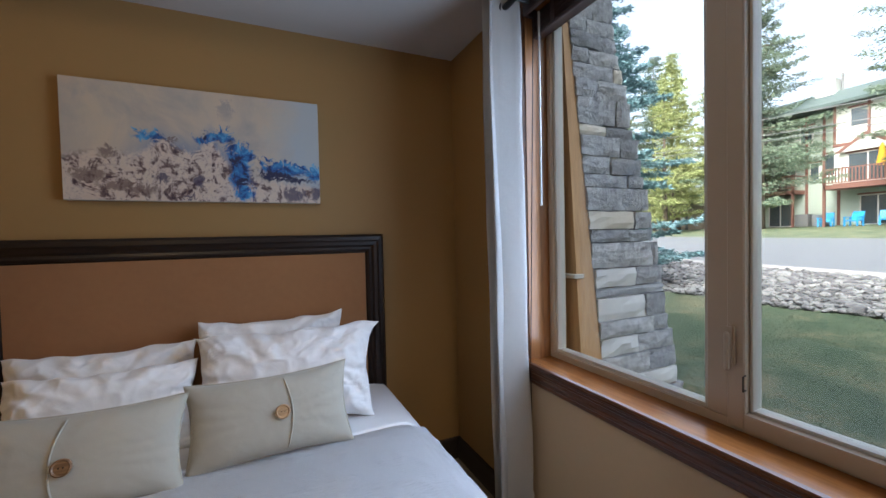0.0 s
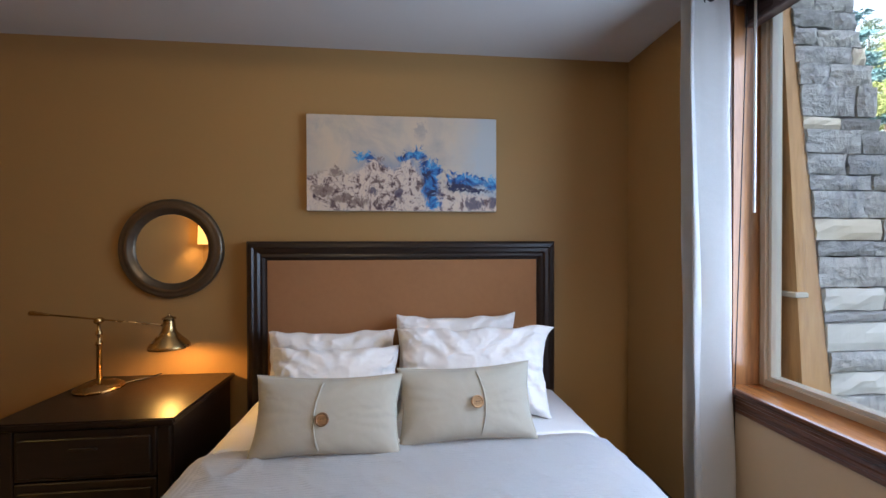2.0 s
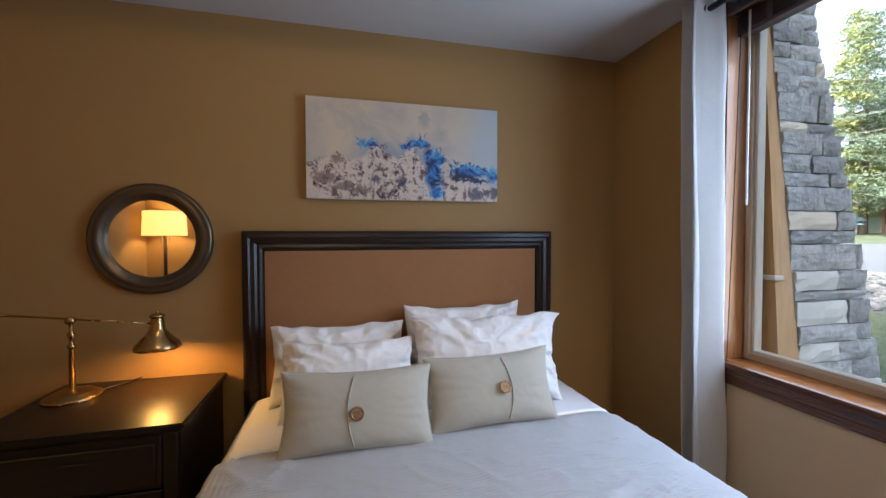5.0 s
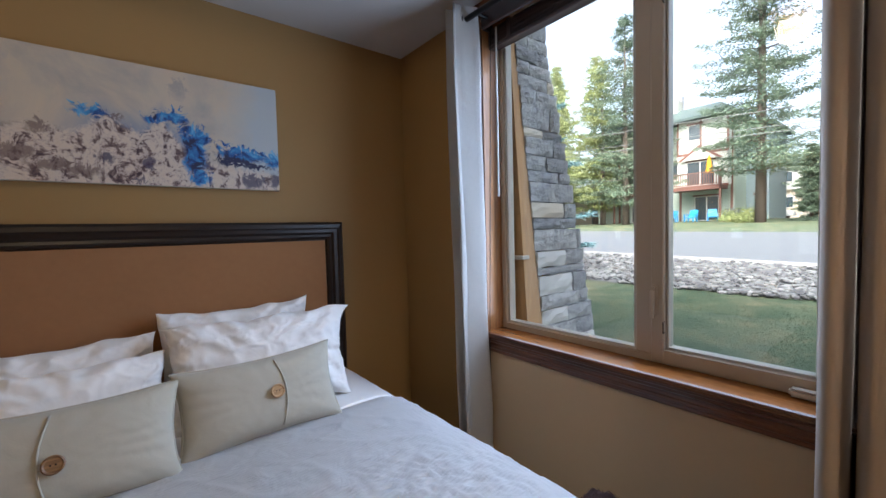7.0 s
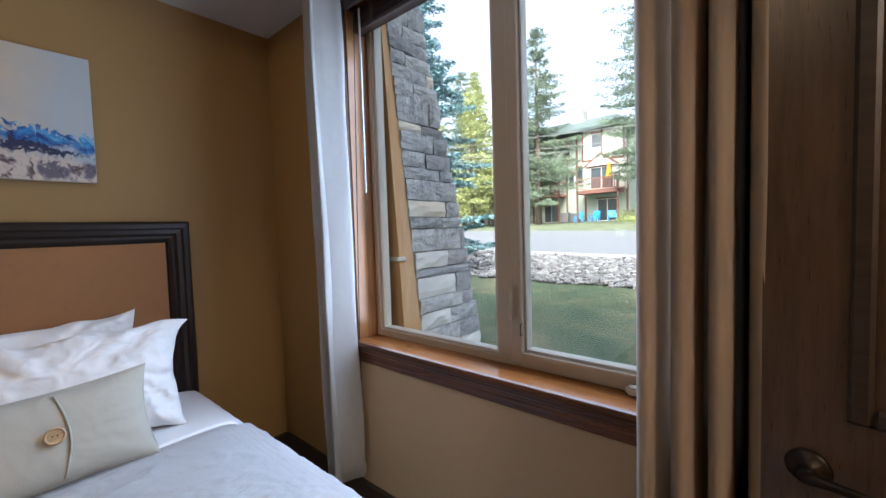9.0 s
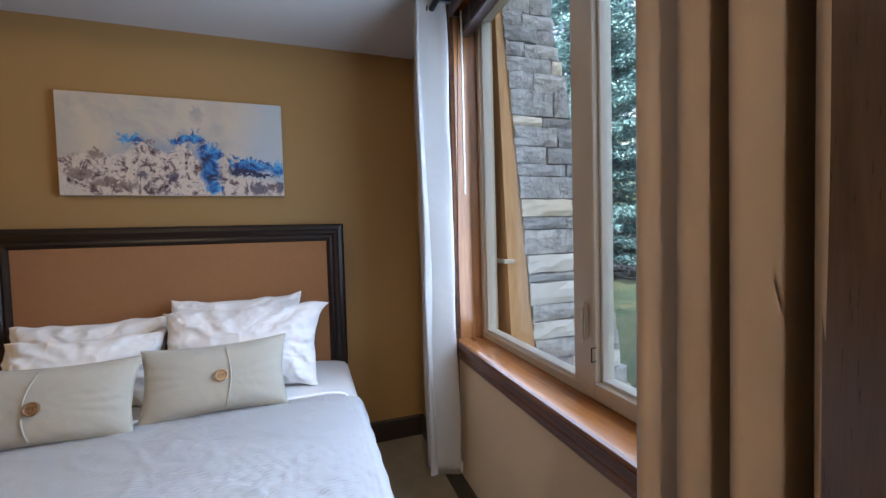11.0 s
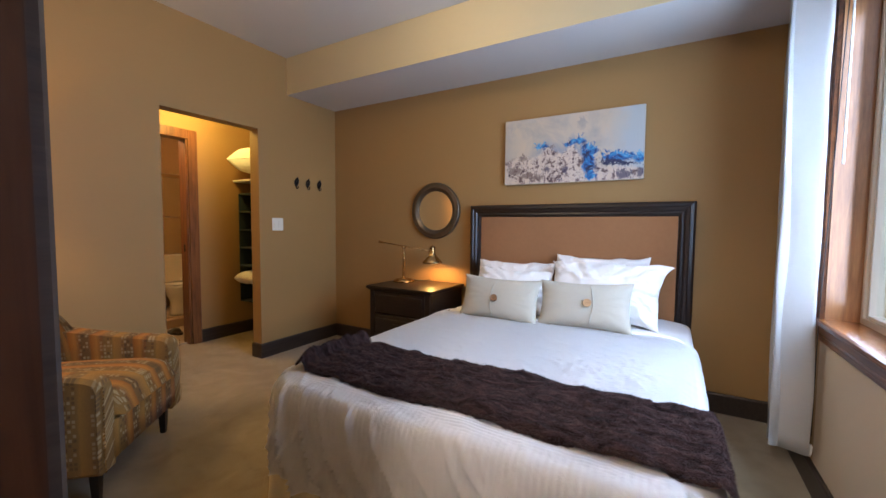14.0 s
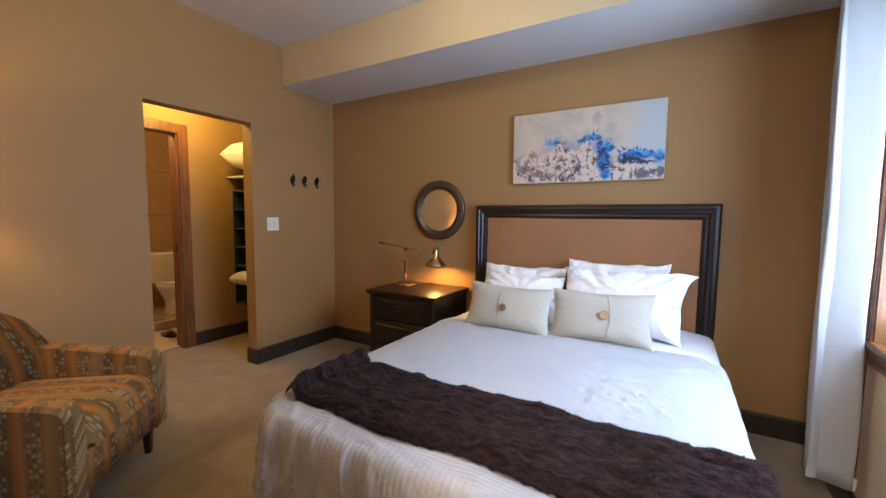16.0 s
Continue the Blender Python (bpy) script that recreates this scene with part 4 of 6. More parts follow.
def balcony(y0, y1, z, x0, x1):
    b = part("balcony", box(x0, x1, y0 - 9, y1 - 9, z - 0.28, z), REDTRIM, house)
    part("rail", box(x0, x0 + 0.08, y0 - 9, y1 - 9, z + 1.0, z + 1.08), REDTRIM, b)
    part("rail", box(x0, x0 + 0.06, y0 - 9, y1 - 9, z + 0.1, z + 0.16), REDTRIM, b)
    n = int((y1 - y0) / 0.16)
    me_ = mesh_of("picket", box(-0.02, 0.02, -0.03, 0.03, 0.0, 0.9), REDTRIM)
    for k in range(n + 1):
        part("picket", me_, REDTRIM, b, at=(x0 + 0.04, y0 - 9 + (y1 - y0) * k / n, z + 0.13))
    for yy in (y0, y1 - 0.14):
        part("post", box(x0, x0 + 0.14, yy - 9, yy - 8.86, -0.1, z + 1.1), REDTRIM, b)
    part("rail", box(x0, x1, y0 - 9, y0 - 8.94, z + 1.0, z + 1.08), REDTRIM, b)
    return b


balcony(7.1, 10.7, 2.75, -2.5, -0.9)
balcony(12.7, 16.0, 2.75, -1.6, 0.0)


def garden_chair(x, y, rz):
    c = thing("garden_chair", (x, y, gz(x)), "bright blue plastic garden chair on the patio", "chair", "garden chairs", rz=rz)
    part("seat", moved(box(-0.28, 0.28, -0.3, 0.3, 0.36, 0.42), Matrix.Rotation(radians(-8), 4, 'Y')), BLUECH, c)
    part("backrest", moved(box(-0.03, 0.03, -0.3, 0.3, 0, 0.65), Matrix.Translation((0.28, 0, 0.35)) @ Matrix.Rotation(radians(22), 4, 'Y')), BLUECH, c)
    for sy in (-0.33, 0.33):
        part("armrest", box(-0.32, 0.35, sy - 0.07, sy + 0.07, 0.58, 0.62), BLUECH, c)
        part("leg", box(-0.3, -0.24, sy - 0.04, sy + 0.04, 0, 0.58), BLUECH, c)
        part("leg", box(0.24, 0.3, sy - 0.04, sy + 0.04, 0, 0.58), BLUECH, c)
    return c


garden_chair(34.0, 11.5, 5)
garden_chair(33.7, 10.0, -10)
garden_chair(34.1, 8.6, 20)
um = thing("closed_umbrella", (33.9, 8.8, HB + 2.75), "closed yellow patio umbrella on the balcony", "umbrella")
part("pole", tube([(0, 0, 0), (0, 0, 2.3)], 0.03, 6), UNIT, um)
part("canopy", lathe([(0.03, 2.35), (0.12, 2.1), (0.22, 1.3), (0.27, 1.0), (0.05, 1.02)], 10), YELLOW, um)
for x, y, h in ((35.4, 13.3, 0.9), (35.4, 12.3, 0.8), (35.4, 7.6, 0.9)):
    solid("utility_cabinet", box(-0.4, 0.4, -0.4, 0.4, 0, h, 0.03), UNIT, at=(x, y, gz(x)), label="grey metal utility cabinet against the house", category="utility cabinet", group="utility cabinets")


def shrub(x, y, r, seed):
    s = thing("shrub", (x, y, gz(x)), "rounded light green shrub at the foot of the pine", "shrub", "shrubs")
    rr = random.Random(seed)
    cs = [(Vector((rr.gauss(0, r * 0.4), rr.gauss(0, r * 0.4), abs(rr.gauss(r * 0.35, r * 0.3)))), Vector((rr.gauss(0, 1), rr.gauss(0, 1), 1)).normalized(), 1.0) for _ in range(60)]
    vs, fs = blade_cloud(cs, seed, 0.16, 9, 0.12, 1.0)
    m_ = bpy.data.meshes.new("foliage")
    m_.from_pydata(vs, [], fs)
    m_.materials.append(PINE_Y)
    part("foliage", m_, PINE_Y, s)
    part("stem", tube([(0, 0, -0.05), (0, 0, 0.4)], 0.04, 5), BARK, s)


shrub(31.5, 6.2, 0.9, 3)
shrub(30.2, 5.4, 0.8, 4)
shrub(32.2, 7.0, 0.7, 5)

# low pale garage block to the left, farther house and car to the right
gar = thing("garage_building", (40, 25, 1.6), "long low pale garage building behind the trees", "building")
part("wall", box(-1, 5, -7, 10, -0.4, 2.6), GARAGE, gar)
part("roof", box(-1.5, 5.5, -7.4, 10.4, 2.6, 2.85), SHINGLE, gar)
for k in range(6):
    part("post", box(-1.2, -1.02, -6.6 + k * 3, -6.4 + k * 3, -0.3, 2.6), UNIT, gar)
far = thing("distant_house", (60, 11.2, 1.6), "pale two-storey house far down the street", "building")
part("wall", box(0, 8, -9, 3, -0.5, 3.6), GARAGE, far)
part("wall", box(-0.5, 8, -9.2, 3.2, 3.6, 6.4), SIDING_W, far)
part("roof", box(-1.2, 9, -9.8, 3.8, 6.4, 7.0), SHINGLE, far)
for y in (-6, -3, 0):
    w = part("window", box(-0.06, 0, y, y + 1.6, 1.4, 2.8), VINYL_W, far)
    part("pane", box(-0.08, -0.06, y + 0.1, y + 1.5, 1.5, 2.7), PANE, w)
    w = part("window", box(-0.56, -0.5, y, y + 1.6, 4.4, 5.7), VINYL_W, far)
    part("pane", box(-0.58, -0.56, y + 0.1, y + 1.5, 4.5, 5.6), PANE, w)
car = thing("parked_car", (52, 9.0, 1.62), "white car parked far down the street", "car", rz=90)
part("body", prism([(-2.2, 0.35), (-2.2, 0.8), (-1.4, 0.95), (-0.8, 1.42), (0.7, 1.42), (1.3, 0.98), (2.2, 0.85), (2.25, 0.35)], "y", -0.85, 0.85, 0.05), CARWHITE, car)
for sx_ in (-1.4, 1.4):
    for sy in (-0.86, 0.66):
        part("wheel", moved(lathe([(0.0, 0), (0.32, 0), (0.34, 0.05), (0.34, 0.15), (0.32, 0.2), (0, 0.2)], 14), Matrix.Translation((sx_, sy, 0.33)) @ Matrix.Rotation(radians(-90), 4, 'X')), BLACK, car)
part("windows", prism([(-1.2, 0.98), (-0.75, 1.36), (0.65, 1.36), (1.15, 0.98)], "y", -0.865, 0.865), PANE, car)

house2 = thing("apartment_building", (36, -8, 1.55), "second pale green apartment house with red-brown trim, half hidden by pines", "building")
part("wall", box(0, 9, -10, 9.2, -0.5, 8.5), SIDING, house2)
part("wall", box(-0.9, 0, 2.2, 5.8, 2.9, 8.5), SIDING_W, house2, "cream projecting bay")
part("roof", prism([(-10.6, 8.45), (9.9, 8.45), (7.5, 9.8), (-8.2, 9.8)], "x", -1.6, 9.5), SHINGLE, house2)
for y in (9.0, 6.4, 5.7, 2.2, -2.0):
    part("corner_trim", box(-0.97 if 2 < y < 6 else -0.06, -0.9 if 2 < y < 6 else 0, y, y + 0.16, 0 if y > 6 or y < 0 else 2.9, 8.4), REDTRIM, house2)
for z in (2.75, 5.45):
    part("trim_band", box(-0.96, -0.9, 2.15, 5.85, z, z + 0.2), REDTRIM, house2)
for y0, y1, z0, z1, x in ((7.0, 8.4, 0.1, 2.1, 0), (7.0, 8.2, 3.2, 4.8, 0), (7.0, 8.2, 6.2, 7.5, 0), (3.0, 5.0, 3.0, 4.9, -0.9), (3.4, 4.6, 6.5, 7.8, -0.9), (3.0, 5.0, 0.1, 2.1, 0)):
    w = part("window", box(x - 0.05, x, y0, y1, z0, z1), VINYL_W, house2)
    part("pane", box(x - 0.06, x - 0.05, y0 + 0.08, y1 - 0.08, z0 + 0.08, z1 - 0.08), PANE, w)
bal2 = part("balcony", box(-2.4, -0.97, 2.2, 8.6, 2.47, 2.75), REDTRIM, house2)
part("rail", box(-2.4, -2.32, 2.2, 8.6, 3.75, 3.83), REDTRIM, bal2)
pk_ = mesh_of("picket", box(-0.02, 0.02, -0.03, 0.03, 0.0, 1.0), REDTRIM)
for k in range(38):
    part("picket", pk_, REDTRIM, bal2, at=(-2.36, 2.25 + k * 0.17, 2.75))
for yy in (2.2, 8.46):
    part("post", box(-2.4, -2.26, yy, yy + 0.14, -0.1, 3.83), REDTRIM, bal2)
young = conifer("young_spruce", 4.6, 1.1, 61, PINE, tree_at(31, 2.5), z_low=0.04, step=0.42, blade=0.13, per=14, droop=0.12, ragged=0.35, trunk_r=0.1,
                label="young blue-green spruce with tiered branches across the road", whorl=9, spread=0.14)
copy_thing(tall, pose(27.5, -0.9, gz(27.5), 0, 0, 130) @ Matrix.Scale(0.8, 4))

# overhead wires along the road
for z0, z1, xx in ((7.55, 6.75, 24), (6.65, 5.95, 24), (6.35, 5.65, 24)):
    pts = [(xx, -25 + 100 * i / 16, z1 + (z0 - z1) * (i / 16 * 100 - 25) / 16 - 0.0004 * ((i / 16 * 100 - 50) ** 2 - 625)) for i in range(17)]
    solid("overhead_wire", tube(pts, 0.022, 5), UNIT, label="thin overhead wire strung along the road", category="cable", group="overhead wires")

# ---- the stone pier beside the window ----
PIER_Y = -0.765


def pier_x(z, u):
    """x on the pier's face at height z; u from 0 (house side) to 1 (outer side)."""
    a = 0.36 - 0.058 * (z - 0.7) * 1.0
    b = 0.875 - 0.185 * (z - 0.65)
    return a + (b - a) * u


def pier_y(z):
    return PIER_Y - 0.06 * (1.35 - z)


core = bmesh.new()
rows_ = []
for z in (0.0, 3.2):
    rows_.append([core.verts.new(p) for p in ((pier_x(z, 0) - 0.02, pier_y(z) + 0.04, z), (pier_x(z, 1) - 0.04, pier_y(z) + 0.04, z), (pier_x(z, 1) - 0.04, -0.05, z), (pier_x(z, 0) - 0.02, -0.05, z))])
core.faces.new(rows_[0][::-1]); core.faces.new(rows_[1])
for i in range(4):
    j = (i + 1) % 4
    core.faces.new((rows_[0][i], rows_[0][j], rows_[1][j], rows_[1][i]))
pier = thing("stone_pier", (0, 0, 0), "tapered pier faced with grey split ledge stones beside a cedar post", "pier")
part("core", core, MORTAR, pier)

cp = bmesh.new()
q = []
for z in (0.0, 3.2):
    a = 0.232
    b = pier_x(z, 0) - 0.004
    q.append([cp.verts.new(p) for p in ((a, pier_y(z) - 0.0, z), (b, pier_y(z) - 0.0, z), (b, pier_y(z) + 0.12, z), (a, pier_y(z) + 0.12, z))])
cp.faces.new(q[0][::-1]); cp.faces.new(q[1])
for i in range(4):
    j = (i + 1) % 4
    cp.faces.new((q[0][i], q[0][j], q[1][j], q[1][i]))
part("cedar_board", cp, CEDAR, pier, "honey-coloured cedar trim board")
part("recess_board", box(0.203, 0.30, PIER_Y + 0.17, PIER_Y + 0.19, 0, 3.2), CASING_V, pier, "brown board in the recess")
part("cedar_ledge", box(0.204, 0.262, PIER_Y - 0.03, PIER_Y + 0.1, 1.155, 1.175, 0.003), VINYL_W, pier, "small pale ledge strip")

# ---- bed ----
BX0, BX1, BY0, BY1 = -2.03, -0.50, -2.07, -0.10
BZ = 0.60


def n3(x, y, z, s=1.0):
    return noise.noise(Vector((x * s, y * s, z * s)))


bed = thing("bed", (-1.27, -1.08, 0), "queen bed made up in white with a dark wooden headboard", "bed")
OX, OY = 1.27, 1.08
part("mattress", box(BX0 + 0.03 + OX, BX1 - 0.03 + OX, BY0 + 0.03 + OY, BY1 + OY, 0.30, 0.585, 0.04, seg=3), SHEET, bed, smooth=True)
part("box_spring", box(BX0 + 0.04 + OX, BX1 - 0.04 + OX, BY0 + 0.04 + OY, BY1 + OY, 0.12, 0.30, 0.01), SKIRT, bed)
for lx in (BX0 + 0.15, BX1 - 0.15):
    for ly in (BY0 + 0.2, BY1 - 0.2):
        part("leg", box(lx - 0.03 + OX, lx + 0.03 + OX, ly - 0.03 + OY, ly + 0.03 + OY, 0, 0.12), ESPRESSO, bed)


def drape(y_head, top, z_hem, r, wave, seed, lump):
    """A cloth over the bed: flat on top, rolling over both sides and the foot, with soft folds in the hang."""
    x0, x1, yf = BX0, BX1, BY0
    side = top - z_hem

    def f(u, v):
        # u across: hang, top, hang; v from head to foot and down
        wtot = (x1 - x0) + 2 * side
        ltot = (y_head - yf) + side
        s, t = u * wtot - side, v * ltot
        dx = max(0.0, -s, s - (x1 - x0))
        dy = max(0.0, t - (y_head - yf))
        d = max(dx, dy)
        x = min(max(s, 0), x1 - x0) + x0
        y = y_head - min(t, y_head - yf)
        cx = (1 if s > x1 - x0 else -1 if s < 0 else 0)
        k = min(1.0, d / r)
        roll = r * (1 - math.cos(k * math.pi / 2)) if d < r else r + (d - r) * 1.0
        outx = outy = 0.0
        if d > 0:
            o = r * math.sin(k * math.pi / 2) * 0.55
            q = y if dx > dy else x + 0.55 * d
            # long narrow creases fanning out from the foot's corner
            q2 = (x - x0) - (0.10 + 0.75 * min(1.0, (x - x0) / 0.8)) * d
            fan = (1 - abs(math.sin(q2 * 27 + 2.4 * n3(q2, d * 0.4, seed + 12, 4.0)))) ** 3 * max(0.15, 1 - max(0.0, x - x0 - 0.75) * 2.2) * max(0.1, 0.75 + 1.3 * n3(q2, d * 0.5, seed + 15, 5.0)) if dy >= dx else 0.0
            turn = max(0.0, dy - dx) / max(dy, 1e-4)
            fan *= turn
            fold = wave * min(1.0, d / 0.18) * (1.6 * fan + 1.0 * math.exp(-(((x - x0) - 0.88 - 1.1 * d) / 0.02) ** 2) * turn + 0.35 * (1 - abs(math.sin(q * 17 + 5 * n3(x, y, seed, 2.0)))) ** 3 + 0.4 * n3(x + d * 0.5, y + d, seed, 3) + 0.15 * (1 - abs(n3(q, d * 0.3, seed + 6, 13))) ** 7)
            if dx > 0 and dy > 0:
                h = math.hypot(dx, dy)
                d2 = h
                outx = cx * (o + fold) * dx / h
                outy = -(o + fold) * dy / h
                roll = max(roll, min(side, d2))
                roll = min(roll, side * 1.02)
            elif dx > 0:
                outx = cx * (o + fold)
            else:
                outy = -(o + fold)
        edge = min(s, (x1 - x0) - s, t + 0.2, (y_head - yf) - t)
        soft = -0.022 * math.exp(-max(edge, 0) / 0.06) if d == 0 else -0.022
        z = top - roll + soft
        if d < 0.05:
            z += lump * (0.55 * n3(x, y, seed, 2.4) + 0.22 * n3(x * 1.0, y * 2.2, seed + 3, 6.0)) + lump * 0.5 * (1 - abs(n3(x + 0.25 * y, y * 0.8, seed + 9, 5.5))) ** 12 * max(0, 0.4 + n3(x, y, seed + 4, 2.0)) * 1.6
            rum = math.exp(-((x + 0.82) / 0.26) ** 2 - ((y + 1.33) / 0.24) ** 2)
            z += 0.004 * (1 - abs(n3(x * 1.1 - y * 0.5, y * 2.0 + x * 0.6, seed + 44, 5.0))) ** 12
            z += 0.016 * rum * (1 - abs(n3(x * 1.5 + y, y - 0.4 * x, seed + 41, 19.0))) ** 3
        x, y = x + outx, y + outy
        R = 0.17                                   # rounded corners at the foot
        for cxx, sg in ((BX0 + R, -1), (BX1 - R, 1)):
            px, py = (x - cxx) * sg, BY0 + R - y
            if px > 0 and py > 0:
                mfac = max(px, py) / math.hypot(px, py)
                x, y = cxx + sg * px * mfac, BY0 + R - py * mfac
        return (x + OX, y + OY, z)
    return f


part("fitted_sheet", grid_shape(70, 40, lambda u, v: (lambda p: (p[0], p[1], p[2]))(drape(-0.10, BZ - 0.006, 0.40, 0.05, 0.004, 2, 0.004)(u, v * 0.55))), SHEET, bed, smooth=True)
cov = thing("coverlet", (-1.27, -1.08, 0), "white woven striped coverlet spread over the bed, slightly rumpled", "bedspread")
part("cloth", grid_shape(230, 170, drape(-0.66, BZ + 0.006, 0.235, 0.085, 0.034, 5, 0.013), 0.004), COVER, cov, smooth=True)


def hem(u, v):
    x = BX0 + 0.012 + (BX1 - BX0 - 0.024) * u
    e = min(u, 1 - u)
    z = BZ + 0.014 - 0.045 * math.exp(-e * 1.54 / 0.03) + 0.004 * n3(x, 0, 3, 7)
    a = v * math.pi
    return (x + OX, -0.655 + OY + 0.012 * math.cos(a) + 0.008 * n3(x, 1, 3, 3), z + 0.008 * math.sin(a))


part("folded_hem", grid_shape(60, 6, hem), SHEET, cov, smooth=True)


def skirt(u, v):
    per = [(BX0, -0.15), (BX0, BY0), (BX1, BY0), (BX1, -0.15)]
    lens = [1.91, 1.54, 1.91]
    s = u * sum(lens)
    if s < lens[0]:
        x, y, nx, ny = BX0, -0.15 - s, -1, 0
    elif s < lens[0] + lens[1]:
        x, y, nx, ny = BX0 + (s - lens[0]), BY0, 0, -1
    else:
        x, y, nx, ny = BX1, BY0 + (s - lens[0] - lens[1]), 1, 0
    w = 0.016 * math.sin(s * 62) * v + 0.05 * v * v * 0.6
    return (x + nx * (w + 0.005) + OX, y + ny * (w + 0.005) + OY, 0.30 - 0.29 * v)


part("bed_skirt", grid_shape(420, 5, skirt), SKIRT, bed, "cream gathered cotton bed skirt", smooth=True)

# headboard, its frame standing 9 cm proud of the wall
HBX0, HBX1, HBZ = -2.095, -0.473, 1.382
hb = part("headboard", box(HBX0 + 0.08 + OX, HBX1 - 0.08 + OX, -0.06 + OY, -0.012 + OY, 0.30, HBZ - 0.08), ESPRESSO, bed)
part("headboard_panel", grid_shape(40, 24, lambda u, v: (HBX0 + 0.098 + (HBX1 - HBX0 - 0.196) * u + OX, -0.063 - 0.012 * (1 - (2 * u - 1) ** 8) * (1 - (2 * v - 1) ** 8) + OY, 0.40 + (HBZ - 0.098 - 0.40) * v), 0.0), SUEDE, hb, "tan suede upholstered panel", smooth=True)
FR = [(0.0, -0.01), (0.0, -0.075), (0.012, -0.088), (0.03, -0.092), (0.038, -0.085), (0.055, -0.083), (0.066, -0.074), (0.078, -0.078), (0.090, -0.072), (0.096, -0.060), (0.096, -0.01)]


def mitred(outer, name, parent, mat):
    """Frame round the headboard: two uprights and a top rail, mitred, from a profile (inwards, out)."""
    x0, x1, z1 = outer
    def rail(a, b, inw, out, mitre0, mitre1):
        bm = bmesh.new()
        ends = []
        for p, mit in ((a, mitre0), (b, mitre1)):
            ring = []
            for w, d in FR:
                q = Vector(p) + Vector(inw) * w + Vector((0, 1, 0)) * d + Vector(mit) * w
                ring.append(bm.verts.new(q + Vector((OX, OY, 0))))
            ends.append(ring)
        n = len(FR)
        for i in range(n):
            j = (i + 1) % n
            bm.faces.new((ends[0][i], ends[0][j], ends[1][j], ends[1][i]))
        bm.faces.new(ends[0][::-1]); bm.faces.new(ends[1])
        return bm
    part(name + "_stile", rail((x0, 0, 0), (x0, 0, z1), (1, 0, 0), 0, (0, 0, 0), (0, 0, -1)), mat, parent)
    part(name + "_stile", rail((x1, 0, 0), (x1, 0, z1), (-1, 0, 0), 0, (0, 0, 0), (0, 0, -1)), mat, parent)
    part(name + "_rail", rail((x0, 0, z1), (x1, 0, z1), (0, 0, -1), 0, (1, 0, 0), (-1, 0, 0)), mat, parent)


mitred((HBX0, HBX1, HBZ), "frame", hb, ESPRESSO)


# ---- pillows ----
def pillow_mesh(w, h, d, seed, corner=0.10, wr=0.012, ear=0.0, nu=84, nv=60):
    """A pillow lying in the x-z plane, centred, with pinched corners and soft creases; ear: how far one upper corner flops out."""
    bm = bmesh.new()

    def shape(u, v, side):
        a, b = 2 * u - 1, 2 * v - 1
        pin = 1 - corner * (a * a * b * b) ** 1.2 * -0.6
        x = a * w / 2 * (1 - 0.06 * (1 - abs(a) ** 4) * 0 - corner * 0.5 * (1 - abs(b)) * abs(a) ** 3 * 0)
        # edges bow inward between the corners
        x -= math.copysign(corner * w * 0.28 * (1 - b * b) * abs(a) ** 4, a)
        z = b * h / 2 - math.copysign(corner * h * 0.42 * (1 - a * a) * abs(b) ** 4, b)
        e = max(0.0, 1 - abs(a) ** 3.0) ** 0.62 * max(0.0, 1 - abs(b) ** 3.0) ** 0.62
        y = side * (d / 2 * e + 0.002)
        edgef = (1 - e)
        fold = (1 - abs(n3(a * w + 0.4 * b * h, b * h, seed + 2, 8.0))) ** 8
        crisp = (1 - abs(n3(a * w * 0.7 - 0.5 * b * h, b * h * 1.3, seed + 21, 11.0))) ** 14 * max(0, 0.5 + 1.5 * n3(a, b, seed + 31, 1.4))
        cre = wr * (0.7 * n3(a * w, b * h, seed, 4.5) + 0.16 * n3(a * w, b * h, seed + 5, 12.0) + 0.35 * fold + 0.55 * crisp) * (0.45 + 0.5 * edgef)
        rad = wr * 1.3 * edgef * e * math.sin((math.atan2(b, a)) * 14 + 4 * n3(a, b, seed, 1.5))
        y += side * (cre + rad) * (1 if e > 0.02 else 0.2)
        x += 0.4 * wr * n3(a * 2, b * 2, seed + 11, 1.6)
        z += 0.7 * wr * n3(a * 2, b * 2, seed + 17, 1.6)
        if ear:
            g = max(0.0, a - 0.35) / 0.65 * max(0.0, b + 0.1) / 1.1
            x += ear * g * g
            z -= 0.8 * ear * g * g
            x -= 0.5 * ear * max(0.0, a) ** 2 * max(0.0, -b)
            y -= 0.25 * ear * g
        return (x, y, z)
    for side in (-1, 1):
        vs = [[bm.verts.new(shape(i / nu, j / nv, side)) for j in range(nv + 1)] for i in range(nu + 1)]
        for i in range(nu):
            for j in range(nv):
                f = (vs[i][j], vs[i + 1][j], vs[i + 1][j + 1], vs[i][j + 1])
                bm.faces.new(f if side < 0 else f[::-1])
    bmesh.ops.remove_doubles(bm, verts=bm.verts[:], dist=0.0028)
    return bm


def pillow(name, at, w, h, d, lean, yaw, roll, seed, mat, label, wr=0.012, corner=0.10, ear=0.0):
    """lean: degrees back towards the headboard."""
    p = thing(name, at, label, "pillow", "pillows on the bed")
    m = Euler((radians(-lean), radians(roll), radians(yaw))).to_matrix().to_4x4()
    part("case", moved(pillow_mesh(w, h, d, seed, wr=wr, corner=corner, ear=ear), m), mat, p, smooth=True)
    return p, m


